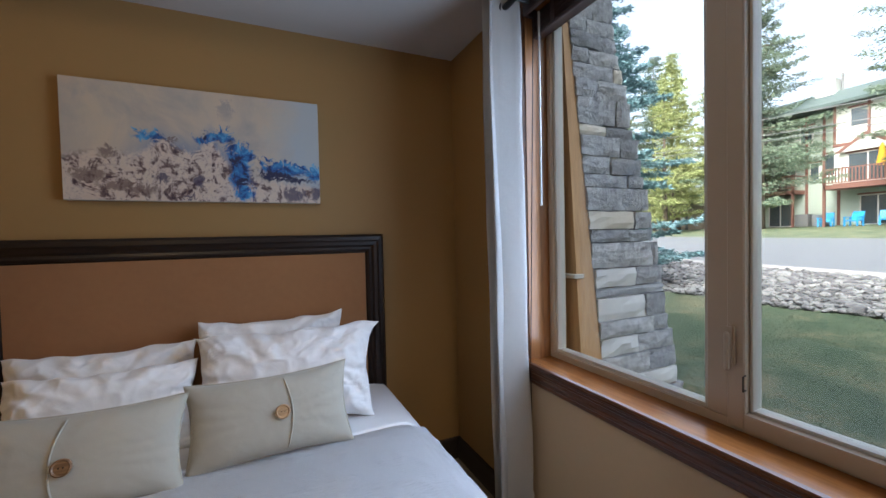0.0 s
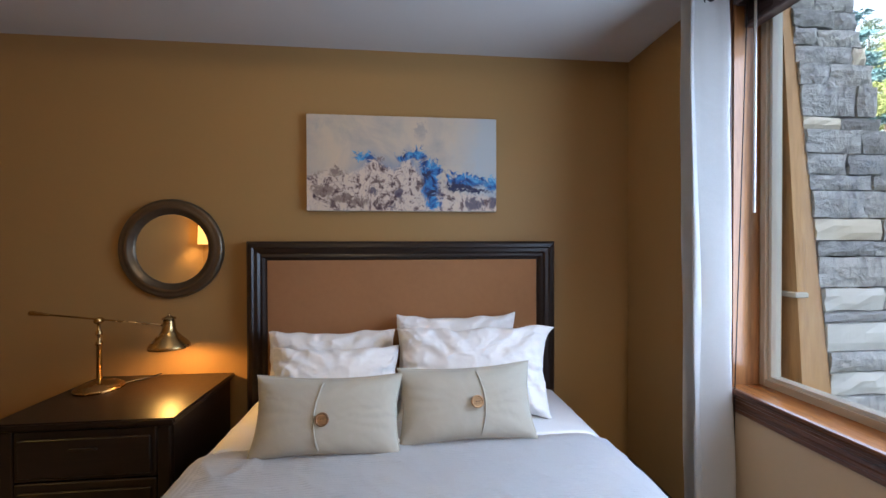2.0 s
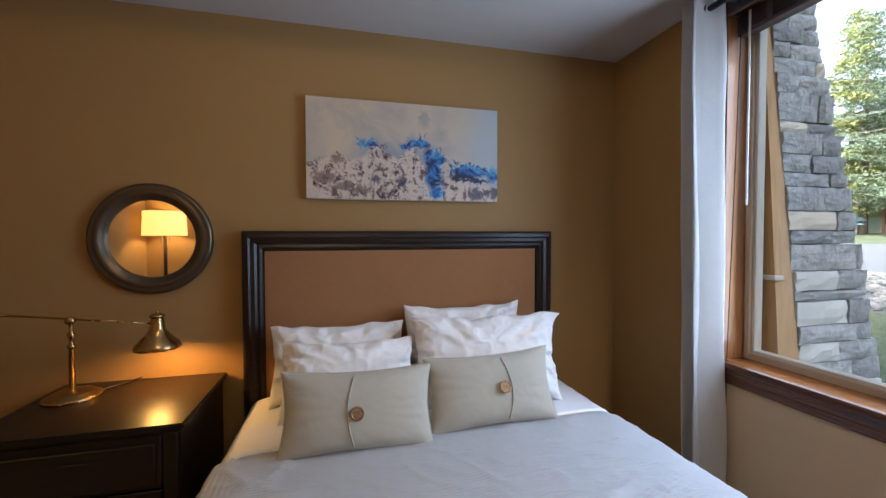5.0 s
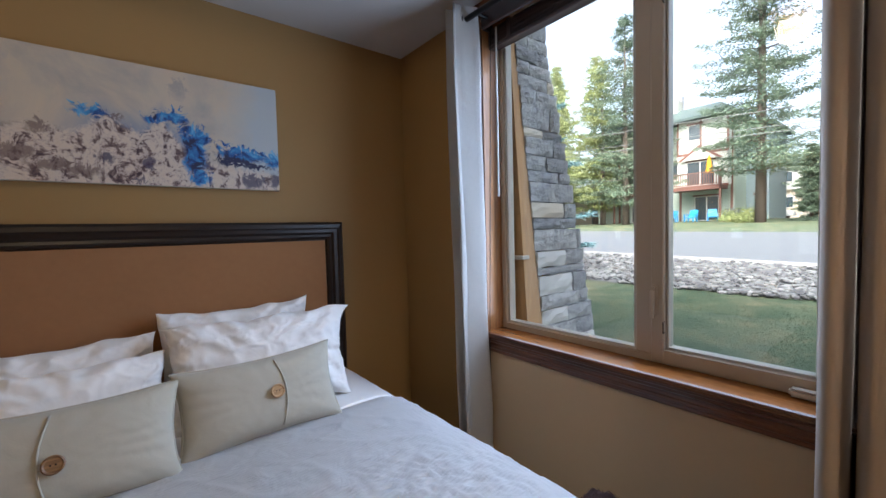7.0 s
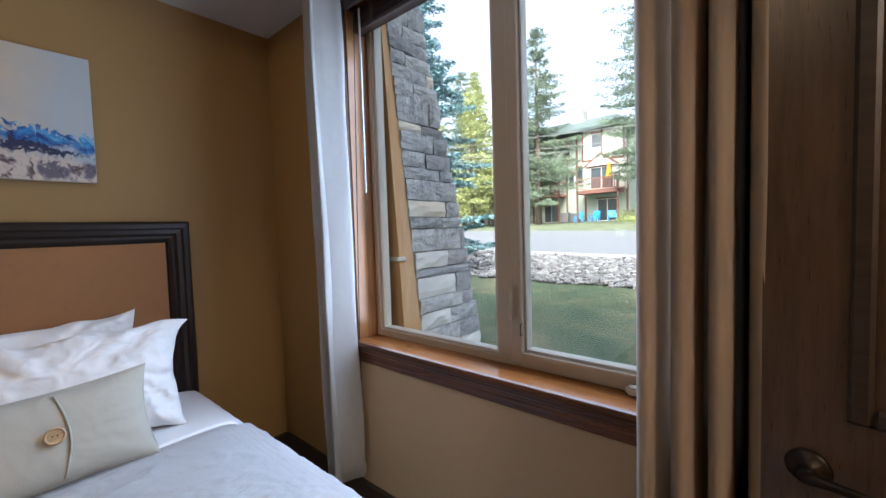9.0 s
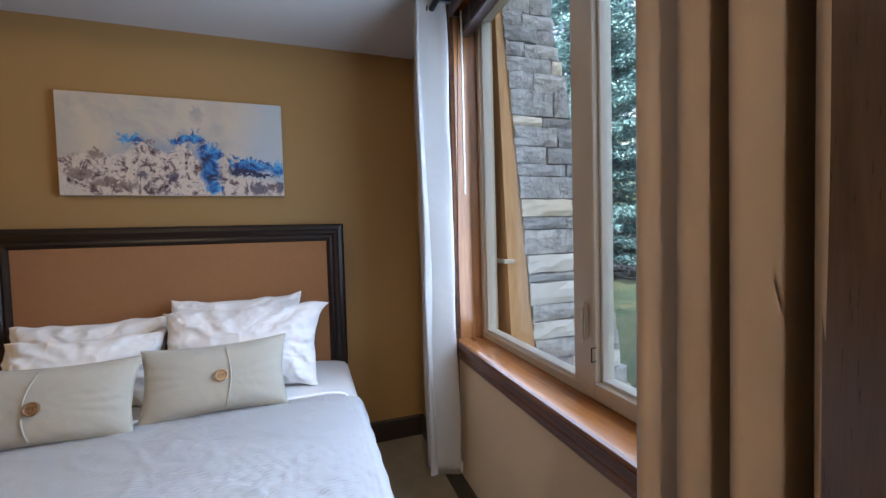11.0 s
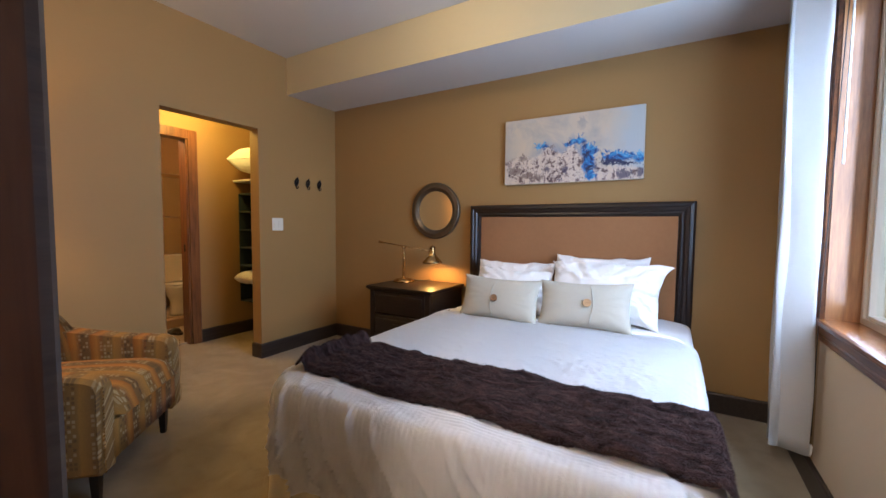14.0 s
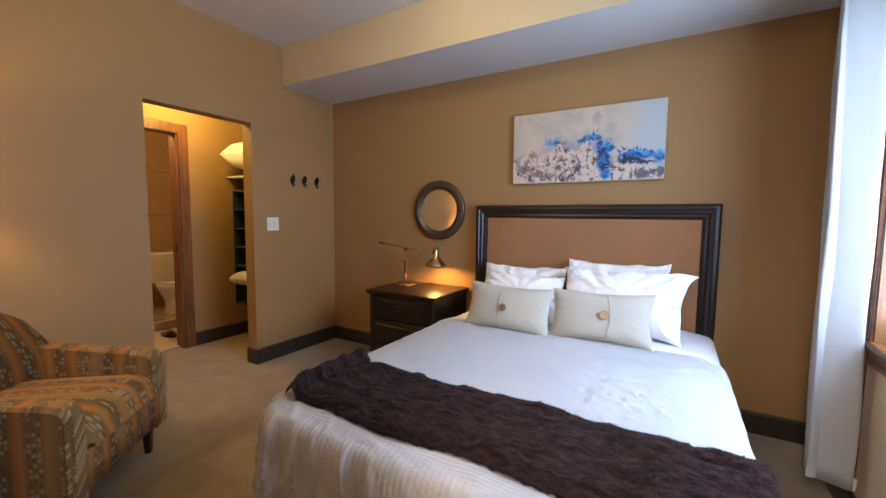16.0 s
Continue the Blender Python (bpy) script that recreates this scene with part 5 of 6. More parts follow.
PL = "plump white pillow leaning against the headboard"
pillow("pillow", (-1.65, -0.20, 0.765), 0.62, 0.36, 0.15, 14, 1, 0, 3, PILLOW, PL, 0.022, 0.12)
pillow("pillow", (-1.605, -0.37, 0.742), 0.58, 0.33, 0.17, 24, 2, 1, 8, PILLOW, "white pillow in front of another against the headboard", 0.022, 0.14)
pillow("pillow", (-1.03, -0.19, 0.800), 0.62, 0.42, 0.15, 12, -1, 0, 15, PILLOW, PL, 0.022, 0.12)
pillow("pillow", (-0.978, -0.38, 0.785), 0.71, 0.43, 0.18, 24, -4, -2.0, 22, PILLOW, "white pillow in a crumpled case in front of another", 0.029, 0.155, 0.045)


def cushion(at, yaw, roll, seed, bmat, seam_u, btn, label, way=1, bz=0.005):
    c, m = pillow("cushion", at, 0.545, 0.295, 0.125, 20, yaw, roll, seed, LINEN, label, 0.0035, 0.15)
    # front surface at (x, z), for the seam, loop and button
    def front(x, z, lift=0.0):
        a, b = x / 0.2675, z / 0.1425
        e = max(0.0, 1 - abs(a) ** 3.0) ** 0.62 * max(0.0, 1 - abs(b) ** 3.0) ** 0.62
        return m @ Vector((x, -(0.065 * e + 0.006 + lift), z))
    part("flap_edge", tube([front(seam_u + way * (0.022 * math.sin(i * 0.314) - 0.012), -0.115 + 0.23 * i / 10, -0.003) for i in range(11)], 0.0030, 6), LINEN, c, smooth=True)
    edge = [(a, -1) for a in np.linspace(-1, 1, 12)] + [(1, b) for b in np.linspace(-1, 1, 8)][1:] + [(a, 1) for a in np.linspace(1, -1, 12)][1:] + [(-1, b) for b in np.linspace(1, -1, 8)][1:]
    def rim(a, b):
        x = a * 0.2725 - math.copysign(0.15 * 0.545 * 0.28 * (1 - b * b) * abs(a) ** 4, a)
        z = b * 0.1475 - math.copysign(0.15 * 0.295 * 0.42 * (1 - a * a) * abs(b) ** 4, b)
        return m @ Vector((x, 0, z))
    part("piping", tube([rim(a, b) for a, b in edge], 0.0035, 6), LINEN, c, smooth=True)
    r = 0.024
    bt = lathe([(0, 0.004), (r * 0.7, 0.004), (r * 0.86, 0.007), (r, 0.005), (r, 0), (0, 0)], 20)
    n = m.to_3x3() @ Vector((0, -1, 0))
    bmx = Matrix.Translation(front(seam_u - 0.022 * way, bz, 0.003)) @ n.to_track_quat('Z', 'Y').to_matrix().to_4x4()
    b = part("button", moved(bt, bmx), bmat, c, btn, smooth=False)
    for s in (-1, 1):
        part("button_hole", moved(lathe([(0, 0), (0.0022, 0), (0.0022, 0.0008), (0, 0.0008)], 8), bmx @ Matrix.Translation((s * 0.005, 0, 0.0045))), BLACK, b)
    loop = [front(seam_u + x * way, bz + z, 0.004) for x, z in ((0.006, 0.008), (-0.01, 0.012), (-0.026, 0.022), (-0.047, 0.0), (-0.026, -0.020), (-0.01, -0.008), (0.006, -0.006))]
    part("loop", tube(loop, 0.0016, 6), PIPING, c)
    return c


cushion((-1.05, -0.622, 0.733), 0, -1.5, 31, BUTTON, 0.055, "pale coconut button", "oblong cream linen cushion with a pale coconut button")
cushion((-1.578, -0.672, 0.727), 0, 1.0, 37, BUTTON_D, -0.030, "dark coconut button", "oblong cream linen cushion with a dark coconut button", -1, -0.008)

# ---- fur throw across the foot of the bed ----
TY0, TY1, TX0, TX1 = -2.005, -1.590, -1.93, -0.46


def throw(u, v):
    x = TX0 - 0.05 + (TX1 - TX0 + 0.17) * u
    y = TY0 + (TY1 - TY0) * v + 0.02 * n3(x, 2, 1, 3) + 0.03 * (u - 0.5) * 0
    z = BZ + 0.036 + 0.014 * n3(x, y, 4, 5) + 0.012 * n3(x * 0.6, y * 1.3, 8, 14) + 0.009 * n3(x * 0.6, y * 1.2, 2, 36) - 0.010 * (1 - abs(n3(x * 0.4, y, 12, 9))) ** 8
    e = min(v, 1 - v) * (TY1 - TY0)
    z -= 0.030 * math.exp(-e / 0.018)
    over = max(0.0, x - (TX1 - 0.03))
    if over:
        x = TX1 - 0.03 + 0.055 * (1 - math.exp(-over / 0.04))
        z -= max(0, over - 0.02) * 1.0
    lo_ = max(0.0, (TX0 + 0.04) - x)
    z += 0.045 * math.sin(min(1, lo_ / 0.09) * math.pi) - lo_ * 0.15
    y += 0.3 * lo_
    return (x + 1.27, y + 1.80, z)


thr = thing("throw_blanket", (-1.27, -1.80, 0), "dark brown faux-fur throw laid across the foot of the bed", "blanket")
tb = grid_shape(170, 60, throw, 0.018)
part("pelt", tb, FUR, thr, smooth=True)
verts, faces = [], []
rr = random.Random(9)
for k in range(42000):
    u, v = rr.random(), rr.random()
    if rr.random() < 0.25:
        v = rr.choice((0.0, 1.0)) + rr.uniform(-0.02, 0.02)
        v = min(1, max(0, v))
    p = Vector(throw(u, v))
    dy = -1 if v < 0.03 else 1 if v > 0.97 else rr.gauss(0, 0.7)
    d = Vector((rr.gauss(0.5, 0.6), dy, rr.uniform(-0.1, 0.55))).normalized() * rr.uniform(0.006, 0.013)
    w = d.cross(Vector((rr.gauss(0, 1), rr.gauss(0, 1), 1))).normalized() * 0.0011
    o = len(verts)
    verts += [tuple(p - w), tuple(p + w), tuple(p + d)]
    faces.append((o, o + 1, o + 2))
me = bpy.data.meshes.new("fur")
me.from_pydata(verts, [], faces)
me.materials.append(FUR)
part("fur", me, FUR, thr, kind="stuff")

# ---- painting ----
pic = thing("painting", (-1.297, 0, 1.800), "abstract canvas of pale sky and blue strokes above the bed", "painting")
part("canvas", box(-0.508, 0.508, -0.037, -0.004, -0.254, 0.254, 0.002), CANVAS, pic)
part("picture", box(-0.5065, 0.5065, -0.0385, -0.037, -0.2525, 0.2525), PAINTING, pic)

# ---- round mirror ----
mir = thing("mirror", (-2.485, 0, 1.345), "round wall mirror in a grooved pewter frame above the nightstand", "mirror")
rot = Matrix.Rotation(radians(90), 4, 'X')
part("mirror_frame", moved(lathe([(0.178, 0.004), (0.254, 0.004), (0.256, 0.018), (0.250, 0.030), (0.240, 0.035), (0.232, 0.031), (0.224, 0.036), (0.212, 0.038), (0.203, 0.034), (0.197, 0.026), (0.186, 0.022), (0.178, 0.014)], 64, True), rot), PEWTER, mir, smooth=True)
part("glass", moved(lathe([(0, 0.012), (0.182, 0.012), (0.182, 0.004), (0, 0.004)], 64), rot), MIRROR, mir, "round mirror glass")

# ---- nightstand ----
ns = thing("nightstand", (-2.505, -0.285, 0), "espresso wooden nightstand with three drawers beside the bed", "nightstand")
NT = 0.70
part("top", box(-0.33, 0.33, -0.285, 0.265, NT - 0.024, NT, 0.006, seg=2), ESPRESSO, ns)
part("top_moulding", box(-0.318, 0.318, -0.273, 0.263, NT - 0.036, NT - 0.024, 0.004), ESPRESSO, ns)
car_ = box(-0.305, -0.285, -0.24, 0.26, 0.0, NT - 0.036)
box(0.285, 0.305, -0.24, 0.26, 0.0, NT - 0.036, bm=car_)
box(-0.285, 0.285, 0.245, 0.26, 0.05, NT - 0.036, bm=car_)
box(-0.285, 0.285, -0.235, 0.245, 0.06, 0.08, bm=car_)
part("carcass", car_, ESPRESSO, ns)
for sx_ in (-0.3, 0.255):
    part("front_stile", box(sx_, sx_ + 0.045, -0.262, -0.24, 0.0, NT - 0.036, 0.003), ESPRESSO, ns)
for k, (z0, z1) in enumerate(((0.07, 0.265), (0.272, 0.462), (0.469, 0.662))):
    dr = part("drawer", box(-0.252, 0.252, -0.262, -0.235, z0, z1, 0.004), ESPRESSO, ns)
    part("bevelled_face", box(-0.236, 0.236, -0.270, -0.262, z0 + 0.014, z1 - 0.03, 0.005), ESPRESSO, dr)
    part("handle", box(-0.05, 0.05, -0.280, -0.270, z1 - 0.075, z1 - 0.066, 0.003), BRONZE, dr)
part("kick_rail", box(-0.255, 0.255, -0.255, -0.24, 0.0, 0.06), ESPRESSO, ns)

# ---- task lamp on the nightstand ----
LX, LY = -2.70, -0.205
tl = thing("task_lamp", (LX, LY, NT), "antique brass pharmacy lamp, lit, standing on the nightstand", "lamp")
part("base", lathe([(0, 0), (0.094, 0), (0.096, 0.008), (0.090, 0.014), (0.078, 0.016), (0.074, 0.024), (0.044, 0.030), (0.020, 0.036), (0.012, 0.046), (0, 0.046)], 36), BRASS, tl, smooth=True)
part("stem", lathe([(0, 0.04), (0.011, 0.045), (0.010, 0.20), (0.014, 0.205), (0.014, 0.215), (0.008, 0.222), (0.008, 0.245), (0.013, 0.25), (0.013, 0.262), (0.007, 0.27), (0.007, 0.30), (0, 0.30)], 20), BRASS, tl, smooth=True)
part("knuckle", moved(lathe([(0, -0.016), (0.014, -0.014), (0.017, 0), (0.014, 0.014), (0, 0.016)], 16), Matrix.Translation((0, 0, 0.315)) @ rot), BRASS, tl, smooth=True)
AZ = 0.318
part("arm", tube([(-0.23, -0.0, AZ + 0.030), (0.285, 0.0, AZ - 0.030)], 0.0042, 10), BRASS, tl, smooth=True)
part("counterweight", tube([(-0.29, 0, AZ + 0.037), (-0.28, 0, AZ + 0.036), (-0.215, 0, AZ + 0.028), (-0.205, 0, AZ + 0.027)], [0.010, 0.011, 0.006, 0.004], 14), BRASS, tl, smooth=True)
SX, SZ = 0.305, AZ - 0.035
sh = part("shade", lathe([(0.024, 0.028), (0.026, 0.0), (0.030, -0.024), (0.050, -0.048), (0.076, -0.076), (0.085, -0.090), (0.086, -0.100), (0.083, -0.100), (0.073, -0.078), (0.047, -0.050), (0.027, -0.026), (0.021, 0.0), (0.0, 0.026)], 32), BRASS, tl, smooth=True, at=(SX, 0, SZ))
part("vent_collar", lathe([(0, 0.050), (0.008, 0.048), (0.028, 0.040), (0.029, 0.034), (0.020, 0.033), (0.020, 0.028), (0, 0.028)], 20), BRASS, sh, smooth=True)
part("finial", lathe([(0, 0.062), (0.004, 0.058), (0.0055, 0.052), (0.003, 0.046), (0, 0.046)], 12), BRASS, sh, smooth=True)
part("bulb", lathe([(0, -0.090), (0.018, -0.080), (0.022, -0.066), (0.014, -0.046), (0, -0.04)], 16), BULB, sh, smooth=True)
part("cord", tube([(0.06, 0.04, 0.005), (0.10, 0.09, 0.006), (0.13, 0.13, 0.004), (0.16, 0.19, 0.004)], 0.0028, 6), BLACK, tl)
lamp("task_light", "SPOT", look((LX + SX, LY, NT + SZ - 0.096), (LX + SX, LY + 0.05, 0)), 3.9, (1.0, 0.50, 0.11), spot_size=radians(165), spot_blend=0.5, shadow_soft_size=0.022)

# ---- light switch, coat hooks, thermostat ----
sw = thing("light_switch", (XW, -0.725, 1.21), "white double rocker light switch on the wall", "light switch")
part("plate", box(0, 0.006, -0.058, 0.058, -0.058, 0.058, 0.003), WHITE_PL, sw)
for y in (-0.024, 0.024):
    part("rocker", moved(box(-0.003, 0.003, y - 0.017, y + 0.017, -0.033, 0.033, 0.001), Matrix.Translation((0.0075, 0, 0))), WHITE_PL, sw)


def coat_hook(y):
    h = thing("coat_hook", (XW, y, 1.615), "dark bronze leaf-shaped coat hook on the wall", "hook", "coat hooks")
    leaf = grid_shape(6, 8, lambda u, v: (0.004 + 0.012 * (1 - (2 * u - 1) ** 2), (2 * u - 1) * 0.028 * math.sin(math.pi * min(1, v * 0.94 + 0.05)) ** 0.8 + 0.016 * v, -0.038 + 0.088 * v), 0.003)
    part("leaf", leaf, BRONZE, h, smooth=True)
    part("hook", tube([(0.006, 0, -0.01), (0.008, 0, -0.045), (0.020, 0, -0.060), (0.036, 0, -0.052), (0.040, 0, -0.034)], [0.005, 0.005, 0.0045, 0.004, 0.005], 8), BRONZE, h, smooth=True)
    part("arm", tube([(0.006, 0, 0.012), (0.030, 0, 0.010), (0.042, 0, 0.024)], [0.005, 0.004, 0.0055], 8), BRONZE, h, smooth=True)


for y in (-0.515, -0.380, -0.235):
    coat_hook(y)

# ---- curtains ----
def curtain(name, y0, y1, xc, amp, folds, z0, z1, mat, label, seed, flare=0.0, phase=0.0, lean=0.0, lobes=False):
    c = thing(name, (0, 0, 0), label, "curtain", "grommet curtains")
    n = int(folds * 22)

    def f(u, v):
        a = phase + u * folds * 2 * math.pi
        s = math.sin(a)
        sq = math.copysign(abs(s) ** 0.75, s)
        if lobes:
            sq = 1 - 2.0 * abs(math.sin(a / 2)) ** 0.62
        am = amp * (1 - 0.12 * v + flare * v)
        y = y0 + (y1 - y0) * u + lean * v + (0 if lobes else 0.013) * math.sin(2 * a) + 0.010 * n3(u * 3, v * 2, seed, 2)
        x = xc + sq * am + 0.012 * n3(u * 4, v * 3, seed + 4, 1.7)
        return (min(x, -0.026), y, z1 + (z0 - z1) * v)
    part("fabric", grid_shape(n, 34, f, 0.0022), mat, c, smooth=True)
    return c


RODZ, RODX = 2.322, -0.100
cl = curtain("curtain", -0.745, -0.655, RODX - 0.004, 0.068, 1.5, 0.19, 2.385, CURTAIN_L, "grommet curtain bunched beside the window, coloured pale as if daylit", 3, 0.12, math.pi * 0.5, -0.035)
cr = thing("curtain", (0, 0, 0), "beige grommet curtain bunched in thick folds beside the open door", "curtain", "grommet curtains")
# folds: centre, half width, crest
FOLDS = [(-2.004, 0.024, -0.205), (-2.075, 0.025, -0.203), (-2.134, 0.019, -0.195), (-2.205, 0.022, -0.165)]


def fold_path(v):
    """Plan of the bunched curtain at height v (0 top, 1 hem)."""
    pts = []
    for k, (yc, hw, xf) in enumerate(FOLDS):
        hw2 = hw * (1.10 - 0.08 * v + 0.25 * n3(k, v * 1.6, 3, 1.3))
        yy = yc + 0.012 * n3(k * 3.1, v * 1.4, 9, 1.0) + 0.006 * v
        for i in range(15):
            a = math.pi * i / 14
            depth = math.sin(a) ** 0.55
            pts.append((-0.034 + (xf + 0.034 + 0.008 * n3(k, v * 2, 14, 1.2)) * depth, yy + hw2 * math.cos(a) * (1 + 0.30 * depth)))
    return pts


bm = bmesh.new()
prev = None
for j in range(35):
    v = j / 34
    ring = [bm.verts.new((x, y, 2.37 - 2.34 * v)) for x, y in fold_path(v)]
    if prev:
        for i in range(len(ring) - 1):
            bm.faces.new((prev[i], ring[i], ring[i + 1], prev[i + 1]))
    prev = ring
bmesh.ops.solidify(bm, geom=bm.faces[:], thickness=0.002)
part("fabric", bm, CURTAIN, cr, smooth=True)
rod = thing("curtain_rod", (RODX, -1.5, RODZ), "black metal curtain rod with round finials above the window", "curtain rod")
part("rod", tube([(0, -0.86, 0), (0, 0.86, 0)], 0.0135, 16), BLACK, rod, smooth=True)
for s in (-1, 1):
    part("finial", moved(lathe([(0, 0.03), (0.018, 0.028), (0.026, 0.018), (0.026, 0.006), (0.016, 0), (0.0, 0)], 20), Matrix.Translation((0, s * 0.86, 0)) @ Matrix.Rotation(radians(-90 * s), 4, 'X')), BLACK, rod, smooth=True)
    part("bracket", tube([(0, s * 0.70, 0), (0.07, s * 0.70, -0.0), (0.072, s * 0.70, 0)], 0.007, 8), BLACK, rod)
for y in (-0.68, -0.725, -2.032, -2.101):
    part("grommet", moved(lathe([(0.016, -0.003), (0.026, -0.003), (0.026, 0.003), (0.016, 0.003)], 20, True), Matrix.Translation((0, y + 1.5, 0)) @ Matrix.Rotation(radians(90), 4, 'X')), BLACK, rod)

# ---- wooden blind, drawn up ----
bl_ = thing("window_blind", (0, -1.49, 2.3), "dark wooden slatted blind drawn up to the head of the window", "window blind")
part("valance", box(-0.030, -0.012, -0.735, 0.735, -0.015, 0.085, 0.004), BLIND, bl_)
part("valance_return", box(-0.012, 0.040, 0.722, 0.735, -0.015, 0.018), BLIND, bl_)
slat_me = mesh_of("slat", box(-0.025, 0.025, -0.735, 0.735, 0.0, 0.0032), BLIND)
for k in range(12):
    part("slat", slat_me, BLIND, bl_, at=(0.045 + 0.0015 * math.sin(k * 2.1), 0, -0.078 + k * 0.0062))
part("bottom_rail", box(0.020, 0.070, -0.735, 0.735, -0.098, -0.080, 0.003), BLIND, bl_)
for y in (-0.6, -0.2, 0.2, 0.6):
    part("ladder_tape", box(0.0165, 0.0185, y - 0.012, y + 0.012, -0.098, 0.0), BLIND, bl_)
part("wand", tube([(0.004, 0.668, -0.02), (0.002, 0.668, -0.82)], 0.0045, 8), VINYL_W, bl_, "clear plastic tilt wand", smooth=True)
part("pull_cord", tube([(0.0, 0.700, -0.02), (-0.03, 0.715, -1.5), (-0.03, 0.718, -2.02)], 0.002, 6), BLACK, bl_)
part("cord_tassel", lathe([(0, 0.0), (0.006, 0.0), (0.009, -0.01), (0.007, -0.04), (0.004, -0.055), (0, -0.055)], 12), WHITE_PL, bl_, "white plastic cord tassel", at=(-0.03, 0.718, -2.06), smooth=True)

# ---- entry door, open along the window wall ----
door = thing("door", (-0.285, YS + 0.006, 0), "dark glossy panelled wooden door standing open against the window wall", "door", rz=-10.5)
DW, DT = 0.775, 0.021


def door_leaf():
    bm = box(-DT, DT, 0, 0.115, 0.012, 2.03)
    box(-DT, DT, DW - 0.115, DW, 0.012, 2.03, bm=bm)
    for z0, z1 in ((0.012, 0.22), (0.78, 0.96), (1.90, 2.03)):
        box(-DT + 0.0004, DT - 0.0004, 0.115, DW - 0.115, z0, z1, bm=bm)
    return bm


part("leaf", door_leaf(), DOORWOOD, door)
for z0, z1 in ((0.22, 0.78), (0.96, 1.90)):
    part("panel", box(-0.008, 0.008, 0.115, DW - 0.115, z0, z1), DOORWOOD, door)
    for k in range(1, 4):
        yk = 0.115 + (DW - 0.23) * k / 4
        part("panel_groove", box(-0.0095, -0.008, yk - 0.003, yk + 0.003, z0 + 0.03, z1 - 0.03), BLACK, door)
    mo = box(-0.026, -0.008, 0.115, 0.145, z0, z1, 0.006)
    box(-0.026, -0.008, DW - 0.145, DW - 0.115, z0, z1, 0.006, bm=mo)
    box(-0.0255, -0.008, 0.145, DW - 0.145, z0, z0 + 0.03, 0.006, bm=mo)
    box(-0.0255, -0.008, 0.145, DW - 0.145, z1 - 0.03, z1, 0.006, bm=mo)
    part("panel_moulding", mo, TRIM_DARK, door)
hn = part("lever_handle", moved(lathe([(0, 0), (0.031, 0), (0.033, 0.004), (0.028, 0.010), (0.014, 0.014), (0.011, 0.030), (0.011, 0.045), (0, 0.045)], 28), Matrix.Translation((-DT, DW - 0.068, 0.862)) @ Matrix.Rotation(radians(-90), 4, 'Y')), BRONZE, door, "dark bronze lever handle", smooth=True)
part("lever", tube([(-DT - 0.042, DW - 0.066, 0.862), (-DT - 0.046, DW - 0.09, 0.863), (-DT - 0.044, DW - 0.14, 0.861), (-DT - 0.038, DW - 0.185, 0.853)], [0.010, 0.009, 0.0075, 0.006], 12), BRONZE, hn, smooth=True)
# edge strip, paler than the leaf
part("door_edge", box(-DT, DT, DW, DW + 0.0012, 0.012, 2.03), DOOREDGE, door, "pale edge of the door")
part("latch_bolt", box(-0.008, 0.008, DW, DW + 0.011, 0.852, 0.872, 0.002), CHROME, door)
part("latch_plate", box(-0.012, 0.012, DW, DW + 0.0025, 0.832, 0.892), CHROME, door)
for z in (0.25, 1.02, 1.8):
    part("hinge", tube([(0.024, 0.0, z - 0.045), (0.024, 0.0, z + 0.045)], 0.006, 8), BRONZE, door)

# ---- armchair in the corner ----
ach = thing("armchair", (-3.10, -2.39, 0), "upholstered armchair in orange and brown woven fabric with dark wooden feet", "armchair", rz=-48)
# local: faces +y; width along x
AW, AD = 0.36, 0.36


def soft_box(x0, x1, y0, y1, z0, z1, r):
    return box(x0, x1, y0, y1, z0, z1, r, seg=4)


part("seat_base", soft_box(-AW + 0.05, AW - 0.05, -AD, AD - 0.03, 0.16, 0.36, 0.02), ARMCHAIR, ach, smooth=True)
part("seat_cushion", grid_shape(20, 20, lambda u, v: (-0.25 + 0.5 * u, -0.30 + 0.66 * v, 0.36 + 0.12 * (1 - (2 * u - 1) ** 8) ** 0.5 * (1 - (2 * v - 1) ** 8) ** 0.5 + 0.012 * math.sin(math.pi * u) * math.sin(math.pi * v))), ARMCHAIR, ach, smooth=True)
for s in (-1, 1):
    prof = [(-AD, 0.14), (AD - 0.03, 0.14), (AD - 0.03, 0.50), (AD - 0.045, 0.545), (AD - 0.09, 0.565), (0.0, 0.585), (-AD * 0.6, 0.62), (-AD, 0.64)]
    x0, x1 = (AW - 0.10, AW) if s > 0 else (-AW, -AW + 0.10)
    arm = prism(prof, "x", x0, x1, 0.018)
    pa = part("arm", arm, ARMCHAIR_Y, ach, smooth=False)
    for k in range(24):
        zz = 0.16 + 0.36 * k / 23
        part("nailhead", moved(lathe([(0, 0.003), (0.004, 0.002), (0.005, 0), (0, 0)], 8), Matrix.Translation((x0 + 0.010 if s < 0 else x1 - 0.010, AD - 0.028, zz)) @ Matrix.Rotation(radians(-90), 4, 'X')), BRASS, pa)


def back(u, v):
    """Curved back, taller in the middle, leaning away."""
    a = 2 * u - 1
    top = 0.87 - 0.12 * abs(a) ** 3
    z = 0.34 + (top - 0.34) * v
    y = -AD + 0.14 + 0.10 * a * a * 0.8 - 0.16 * v * v + 0.03 * math.sin(math.pi * v) - 0.03 * (v > 0.97)
    return (a * (AW - 0.03), y, z)


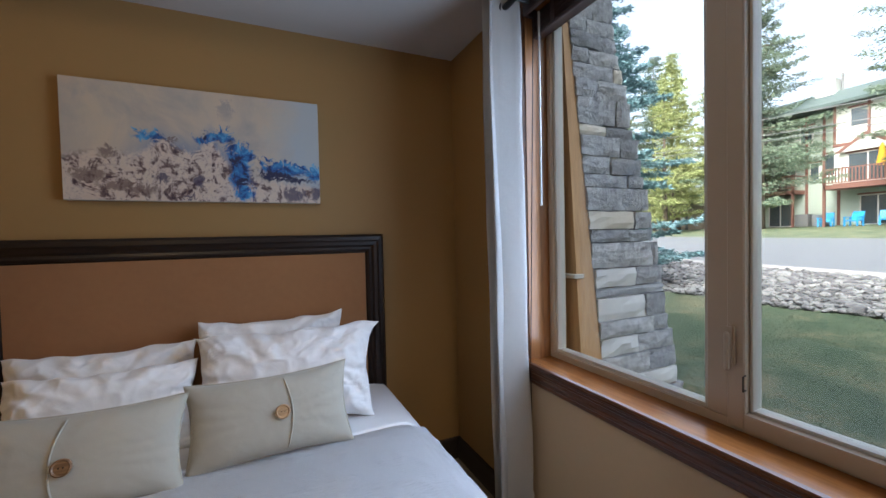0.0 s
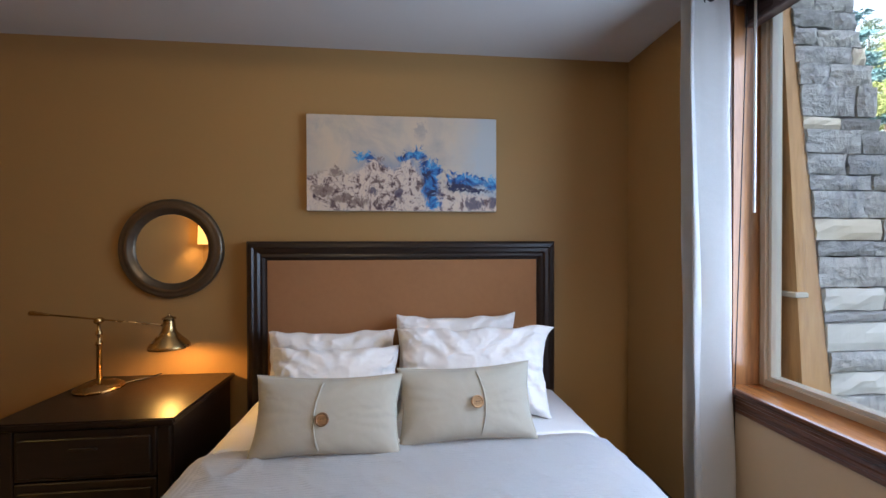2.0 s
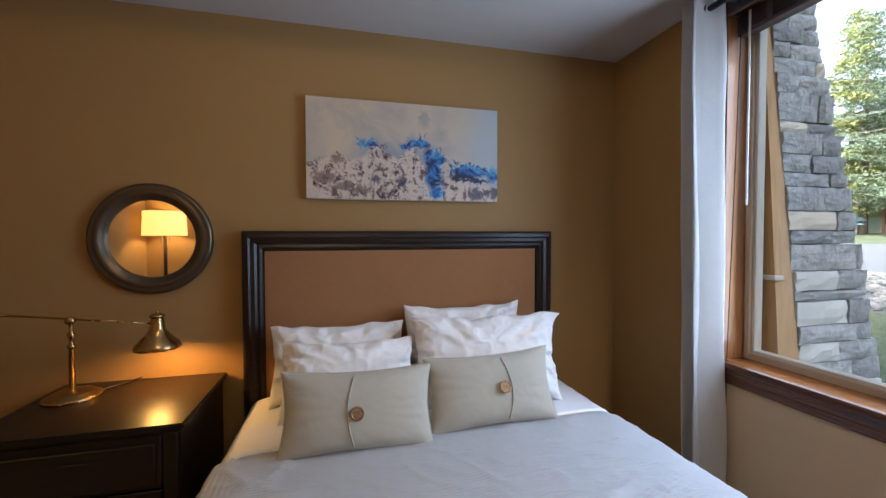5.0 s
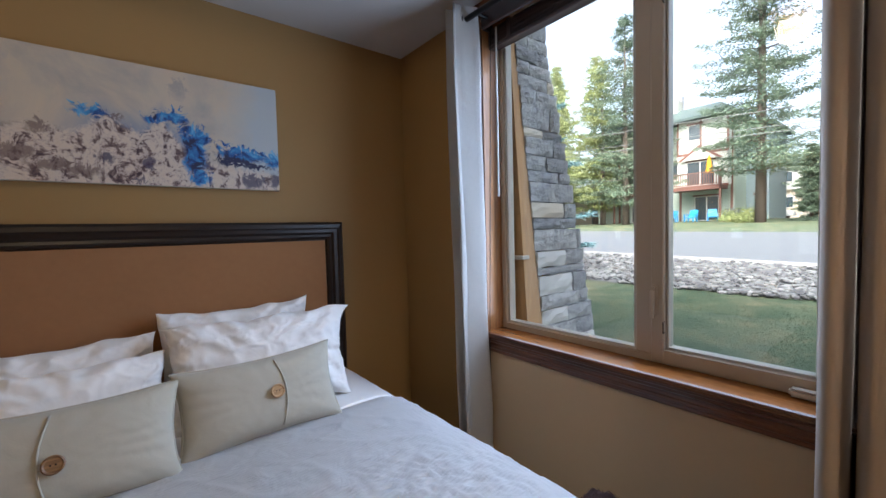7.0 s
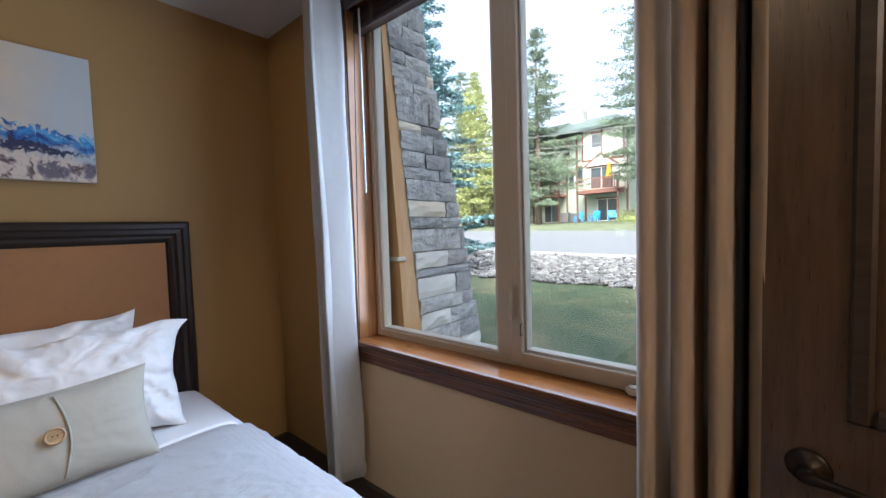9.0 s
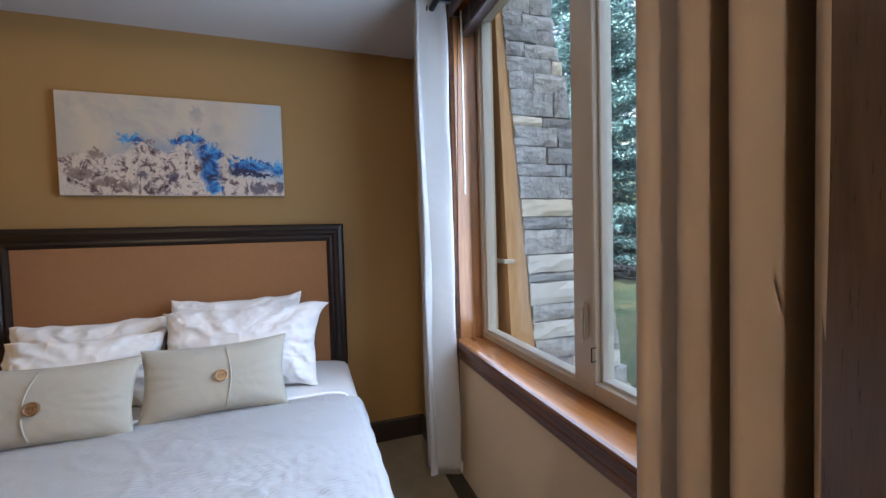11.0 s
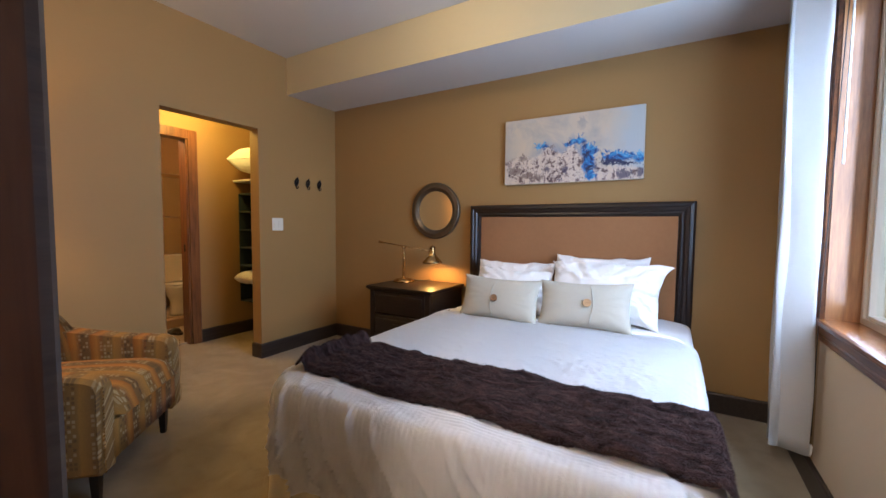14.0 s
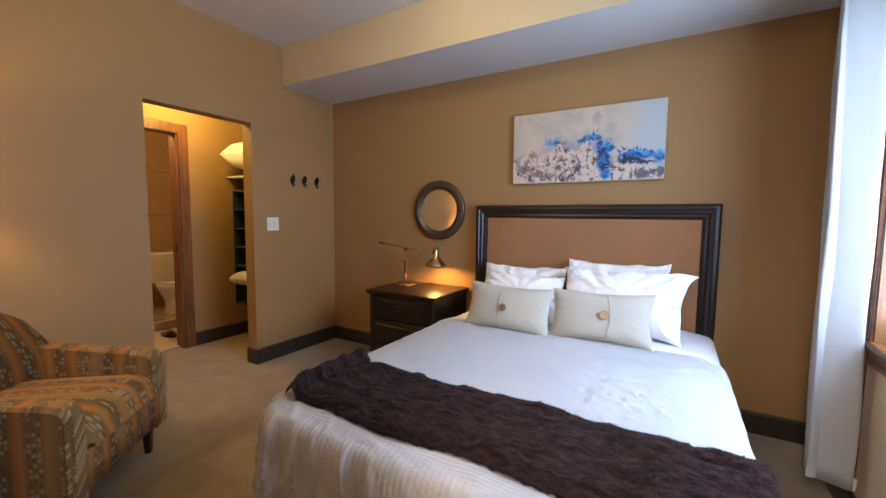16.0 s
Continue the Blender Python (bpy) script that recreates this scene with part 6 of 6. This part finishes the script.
part("backrest", grid_shape(24, 24, back, 0.11), ARMCHAIR, ach, smooth=True)
for sx_ in (-AW + 0.07, AW - 0.07):
    for sy in (-AD + 0.06, AD - 0.10):
        ft = moved(lathe([(0, 0), (0.018, 0), (0.028, 0.16), (0, 0.16)], 4), Matrix.Translation((sx_, sy, 0)) @ Matrix.Rotation(radians(45), 4, 'Z'))
        part("leg", ft, ESPRESSO, ach)

# ---- floor lamp behind the armchair ----
fl = thing("floor_lamp", (-3.50, -2.76, 0), "floor lamp with a lit amber drum shade in the corner", "floor lamp")
part("base", lathe([(0, 0), (0.13, 0), (0.13, 0.012), (0.03, 0.03), (0.012, 0.05), (0, 0.05)], 28), BRONZE, fl, smooth=True)
part("pole", tube([(0, 0, 0.04), (0, 0, 1.60)], 0.017, 12), BRONZE, fl, smooth=True)
part("shade", lathe([(0.195, 1.38), (0.205, 1.38), (0.195, 1.64), (0.185, 1.64)], 40, True), LAMPSHADE, fl, "amber fabric drum shade", smooth=True)
part("harp", tube([(0, 0, 1.40), (-0.04, 0, 1.48), (-0.04, 0, 1.56), (0, 0, 1.63), (0.04, 0, 1.56), (0.04, 0, 1.48), (0, 0, 1.40)], 0.003, 6), BRASS, fl)
part("bulb", lathe([(0, 1.42), (0.02, 1.44), (0.03, 1.48), (0.02, 1.52), (0, 1.53)], 16), BULB, fl, smooth=True)
for s in (-0.04, 0.04):
    part("pull_chain", tube([(s, 0, 1.42), (s, 0, 1.30)], 0.0018, 5), BRASS, fl)
lamp("floor_lamp_light", "POINT", pose(-3.50, -2.76, 1.50), 8.5, (1.0, 0.68, 0.24), shadow_soft_size=0.05)

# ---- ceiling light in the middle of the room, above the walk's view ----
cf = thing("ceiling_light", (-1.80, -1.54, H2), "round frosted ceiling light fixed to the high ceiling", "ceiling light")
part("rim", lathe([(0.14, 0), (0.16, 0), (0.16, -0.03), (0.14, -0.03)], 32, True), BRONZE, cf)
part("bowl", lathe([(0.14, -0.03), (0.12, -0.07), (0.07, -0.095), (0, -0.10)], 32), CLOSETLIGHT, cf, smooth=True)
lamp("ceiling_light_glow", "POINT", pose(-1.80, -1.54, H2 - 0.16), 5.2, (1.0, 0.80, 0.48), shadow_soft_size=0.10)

# ---- closet passage ----
gl_ = thing("closet_light", (-4.3, -1.1, 2.44), "round frosted light on the passage ceiling", "ceiling light")
part("rim", lathe([(0.10, 0), (0.12, 0), (0.12, -0.025), (0.10, -0.025)], 28, True), BRONZE, gl_)
part("bowl", lathe([(0.10, -0.025), (0.085, -0.055), (0.05, -0.075), (0, -0.08)], 28), CLOSETLIGHT, gl_, smooth=True)
lamp("closet_light_glow", "POINT", pose(-4.3, -1.1, 2.30), 8.0, (1.0, 0.70, 0.15), shadow_soft_size=0.08)
org = thing("hanging_organizer", (-4.46, -0.42, 0), "dark teal fabric hanging closet organizer with six open shelves", "closet organizer")
w2, d2 = 0.15, 0.15
for k in range(7):
    z = 0.38 + k * 0.19
    part("shelf", box(-d2, d2, -w2, w2, z, z + 0.012, 0.002), TEAL, org)
part("side_panel", box(-d2, -d2 + 0.004, -w2, w2, 0.38, 1.532), TEAL, org)
for sx_ in (-0.1, 0.1):
    part("strap", box(sx_ - 0.012, sx_ + 0.012, -0.01, 0.01, 1.53, 1.661), TEAL, org)
part("side_panel", box(d2 - 0.004, d2, -w2, w2, 0.38, 1.532), TEAL, org)
part("back_panel", box(-d2 + 0.004, d2 - 0.004, w2 - 0.004, w2, 0.38, 1.532), TEAL, org)
solid("closet_shelf", box(CX, PX, -0.56, 0.0, 1.66, 1.68, 0.002), WHITE_PL, label="white closet shelf carrying spare bedding", category="shelf")
cp_, _m = pillow("pillow", (-4.46, -0.46, 1.88), 0.44, 0.34, 0.26, 90, 20, 0, 55, PILLOW, "spare pillow stuffed on the closet shelf")
cp2, _m = pillow("pillow", (-4.46, -0.50, 0.62), 0.30, 0.26, 0.14, 90, 10, 0, 57, PILLOW, "small cream pillow lying in the closet organizer")
cp2.location.z = 0.64

# ---- bathroom ----
curb = solid("shower_curb", box(-5.60, -5.50, -2.6, 0.0, 0.012, 0.11, 0.006), TILE_F, label="cream curb of the walk-in shower", category="shower curb")
scr = thing("shower_screen", (-5.55, -1.3, 0.11), "clear glass shower screen in a chrome frame", "shower screen")
part("pane", box(-0.003, 0.003, -1.25, 1.25, 0.02, 1.62), GLASS, scr).visible_shadow = False
part("rail", box(-0.015, 0.015, -1.28, 1.28, 1.62, 1.66, 0.003), CHROME, scr)
part("rail", box(-0.015, 0.015, -1.28, 1.28, 0.0, 0.02, 0.003), CHROME, scr)
part("stile", box(-0.012, 0.012, -0.02, 0.02, 0.02, 1.62), CHROME, scr)
tw = thing("towel", (-5.515, -1.02, 0.95), "folded pale towel hanging on a bar by the shower", "towel")
part("bar", tube([(0, -0.3, 0.33), (0, 0.3, 0.33)], 0.008, 8), CHROME, tw)
for y in (-0.3, 0.3):
    part("bracket", tube([(0, y, 0.33), (-0.033, y, 0.33)], 0.01, 8), CHROME, tw)
part("cloth", grid_shape(14, 16, lambda u, v: (0.012 * math.sin(u * 9) * v + 0.015, -0.2 + 0.24 * u, 0.34 - 0.42 * v), 0.012), TOWEL, tw, smooth=True)
toi = thing("toilet", (-6.2, -0.42, 0.012), "white porcelain toilet beyond the glass", "toilet")
part("bowl", lathe([(0, 0), (0.11, 0), (0.12, 0.03), (0.10, 0.12), (0.11, 0.20), (0.155, 0.29), (0.185, 0.36), (0.19, 0.40), (0, 0.40)], 28), PORCELAIN, toi, smooth=True)
part("seat", lathe([(0, 0.402), (0.19, 0.402), (0.197, 0.412), (0.19, 0.424), (0, 0.428)], 28), PORCELAIN, toi, smooth=True)
part("tank", box(-0.38, -0.20, -0.2, 0.2, 0.38, 0.78, 0.02), PORCELAIN, toi)
lamp("bathroom_light_glow", "POINT", pose(-5.2, -1.4, 2.25), 13.0, (1.0, 0.58, 0.20), shadow_soft_size=0.1)
bf = thing("bathroom_light", (-5.2, -1.7, 2.44), "round frosted light on the bathroom ceiling", "ceiling light")
part("bowl", lathe([(0.10, 0), (0.10, -0.025), (0.085, -0.055), (0.05, -0.075), (0, -0.08)], 28), CLOSETLIGHT, bf, smooth=True)
slp = thing("slipper", (-5.24, -0.93, 0.012), "grey house slipper on the bathroom floor", "slipper")
part("sole", moved(lathe([(0, 0), (0.05, 0), (0.052, 0.010), (0.05, 0.020), (0, 0.020)], 20), Matrix.Diagonal((2.5, 1.0, 1.0, 1.0))), BLACK, slp)
part("strap", tube([(0, -0.045, 0.01), (0, -0.03, 0.04), (0, 0.0, 0.05), (0, 0.03, 0.04), (0, 0.045, 0.01)], 0.018, 8), UNIT, slp, smooth=True)

# ---- hall behind the doorway ----
hl = thing("hall_light", (-0.85, -3.75, 2.45), "round frosted light on the hall ceiling", "ceiling light")
part("rim", lathe([(0.12, 0), (0.14, 0), (0.14, -0.025), (0.12, -0.025)], 28, True), BRONZE, hl)
part("bowl", lathe([(0.12, -0.025), (0.10, -0.055), (0.06, -0.075), (0, -0.08)], 28), CLOSETLIGHT, hl, smooth=True)
lamp("hall_light_glow", "POINT", pose(-0.85, -3.75, 2.28), 30.0, (1.0, 0.83, 0.62), shadow_soft_size=0.12)

# ---- stones of the pier, each its own piece ----
rng = random.Random(77)


def stone_mesh(w, h, seed):
    """A split ledge stone, w along x and h high, with an uneven face towards -y."""
    bm = bmesh.new()
    r = random.Random(seed)
    nx, nz = 4, 3
    jx = [r.uniform(-0.008, 0.008) for _ in range(8)]
    front = []
    for i in range(nx + 1):
        col = []
        for k in range(nz + 1):
            edge = i in (0, nx) or k in (0, nz)
            x = w * (i / nx - 0.5) + (0.001 * (1 if i == 0 else -1 if i == nx else 0)) + (r.uniform(-0.003, 0.003))
            z = h * k / nz + (0.001 if k == 0 else -0.001 if k == nz else 0) + r.uniform(-0.0025, 0.0025)
            y = (0.003 if edge else -0.005) + r.uniform(-0.005, 0.005)
            col.append(bm.verts.new((x, y, z)))
        front.append(col)
    for i in range(nx):
        for k in range(nz):
            bm.faces.new((front[i][k], front[i + 1][k], front[i + 1][k + 1], front[i][k + 1]))
    rim = [front[i][0] for i in range(nx + 1)] + [front[nx][k] for k in range(1, nz + 1)] + [front[i][nz] for i in range(nx - 1, -1, -1)] + [front[0][k] for k in range(nz - 1, 0, -1)]
    back = [bm.verts.new((v.co.x, 0.07, v.co.z)) for v in rim]
    for i in range(len(rim)):
        j = (i + 1) % len(rim)
        bm.faces.new((rim[i], back[i], back[j], rim[j]))
    bm.faces.new(back)
    return bm


# courses from the top down: height, then the joints and a tone for each stone (0 grey, 1 pale, 2 tan)
COURSES = [
    (0.10, (0.45,), (0, 0)), (0.13, (0.6,), (0, 0)), (0.075, (0.38,), (0, 0)), (0.075, (0.62,), (0, 0)), (0.073, (0.35,), (0, 0)),
    (0.073, (0.8,), (0, 2)), (0.093, (0.42,), (0, 0)), (0.128, (0.7,), (0, 0)), (0.052, (0.48,), (2, 0)), (0.098, (0.68,), (0, 0)),
    (0.085, (0.47,), (0, 0)), (0.064, (0.72,), (0, 0)), (0.112, (0.58,), (0, 0)), (0.090, (0.72,), (2, 0)), (0.062, (0.6,), (0, 0)),
    (0.122, (0.93,), (0, 0)), (0.092, (0.6,), (1, 0)), (0.046, (), (0,)), (0.112, (0.68,), (1, 0)), (0.080, (0.75,), (0, 0)),
    (0.090, (0.5,), (1, 0)), (0.10, (0.62,), (0, 0)), (0.09, (0.4,), (0, 1)),
]
TONES = (STONE, STONE_PALE, STONE_TAN)
z = 2.625
for h, joints, tones in COURSES + [(0.1, (0.5,), (0, 0))] * 5:
    z -= h
    if z < 0.02:
        break
    cuts = (0, *joints, 1)
    zm = z + h / 2
    for a, b, tone in zip(cuts, cuts[1:], tones):
        x0, x1 = pier_x(zm, a), pier_x(zm, b)
        if b == 1:
            x1 += rng.uniform(-0.012, 0.018)
        part("stone", stone_mesh(x1 - x0 - 0.005, h - 0.004, rng.randrange(10 ** 6)), TONES[tone], pier, at=((x0 + x1) / 2, pier_y(z) - rng.uniform(0.0, 0.012), z))
for k in range(4):
    z = 2.63 + k * 0.12
    for a, b in ((0, 0.5), (0.5, 1)):
        x0, x1 = pier_x(z, a), pier_x(z, b)
        part("stone", stone_mesh(x1 - x0 - 0.005, 0.116, rng.randrange(10 ** 6)), STONE, pier, at=((x0 + x1) / 2, pier_y(z), z))
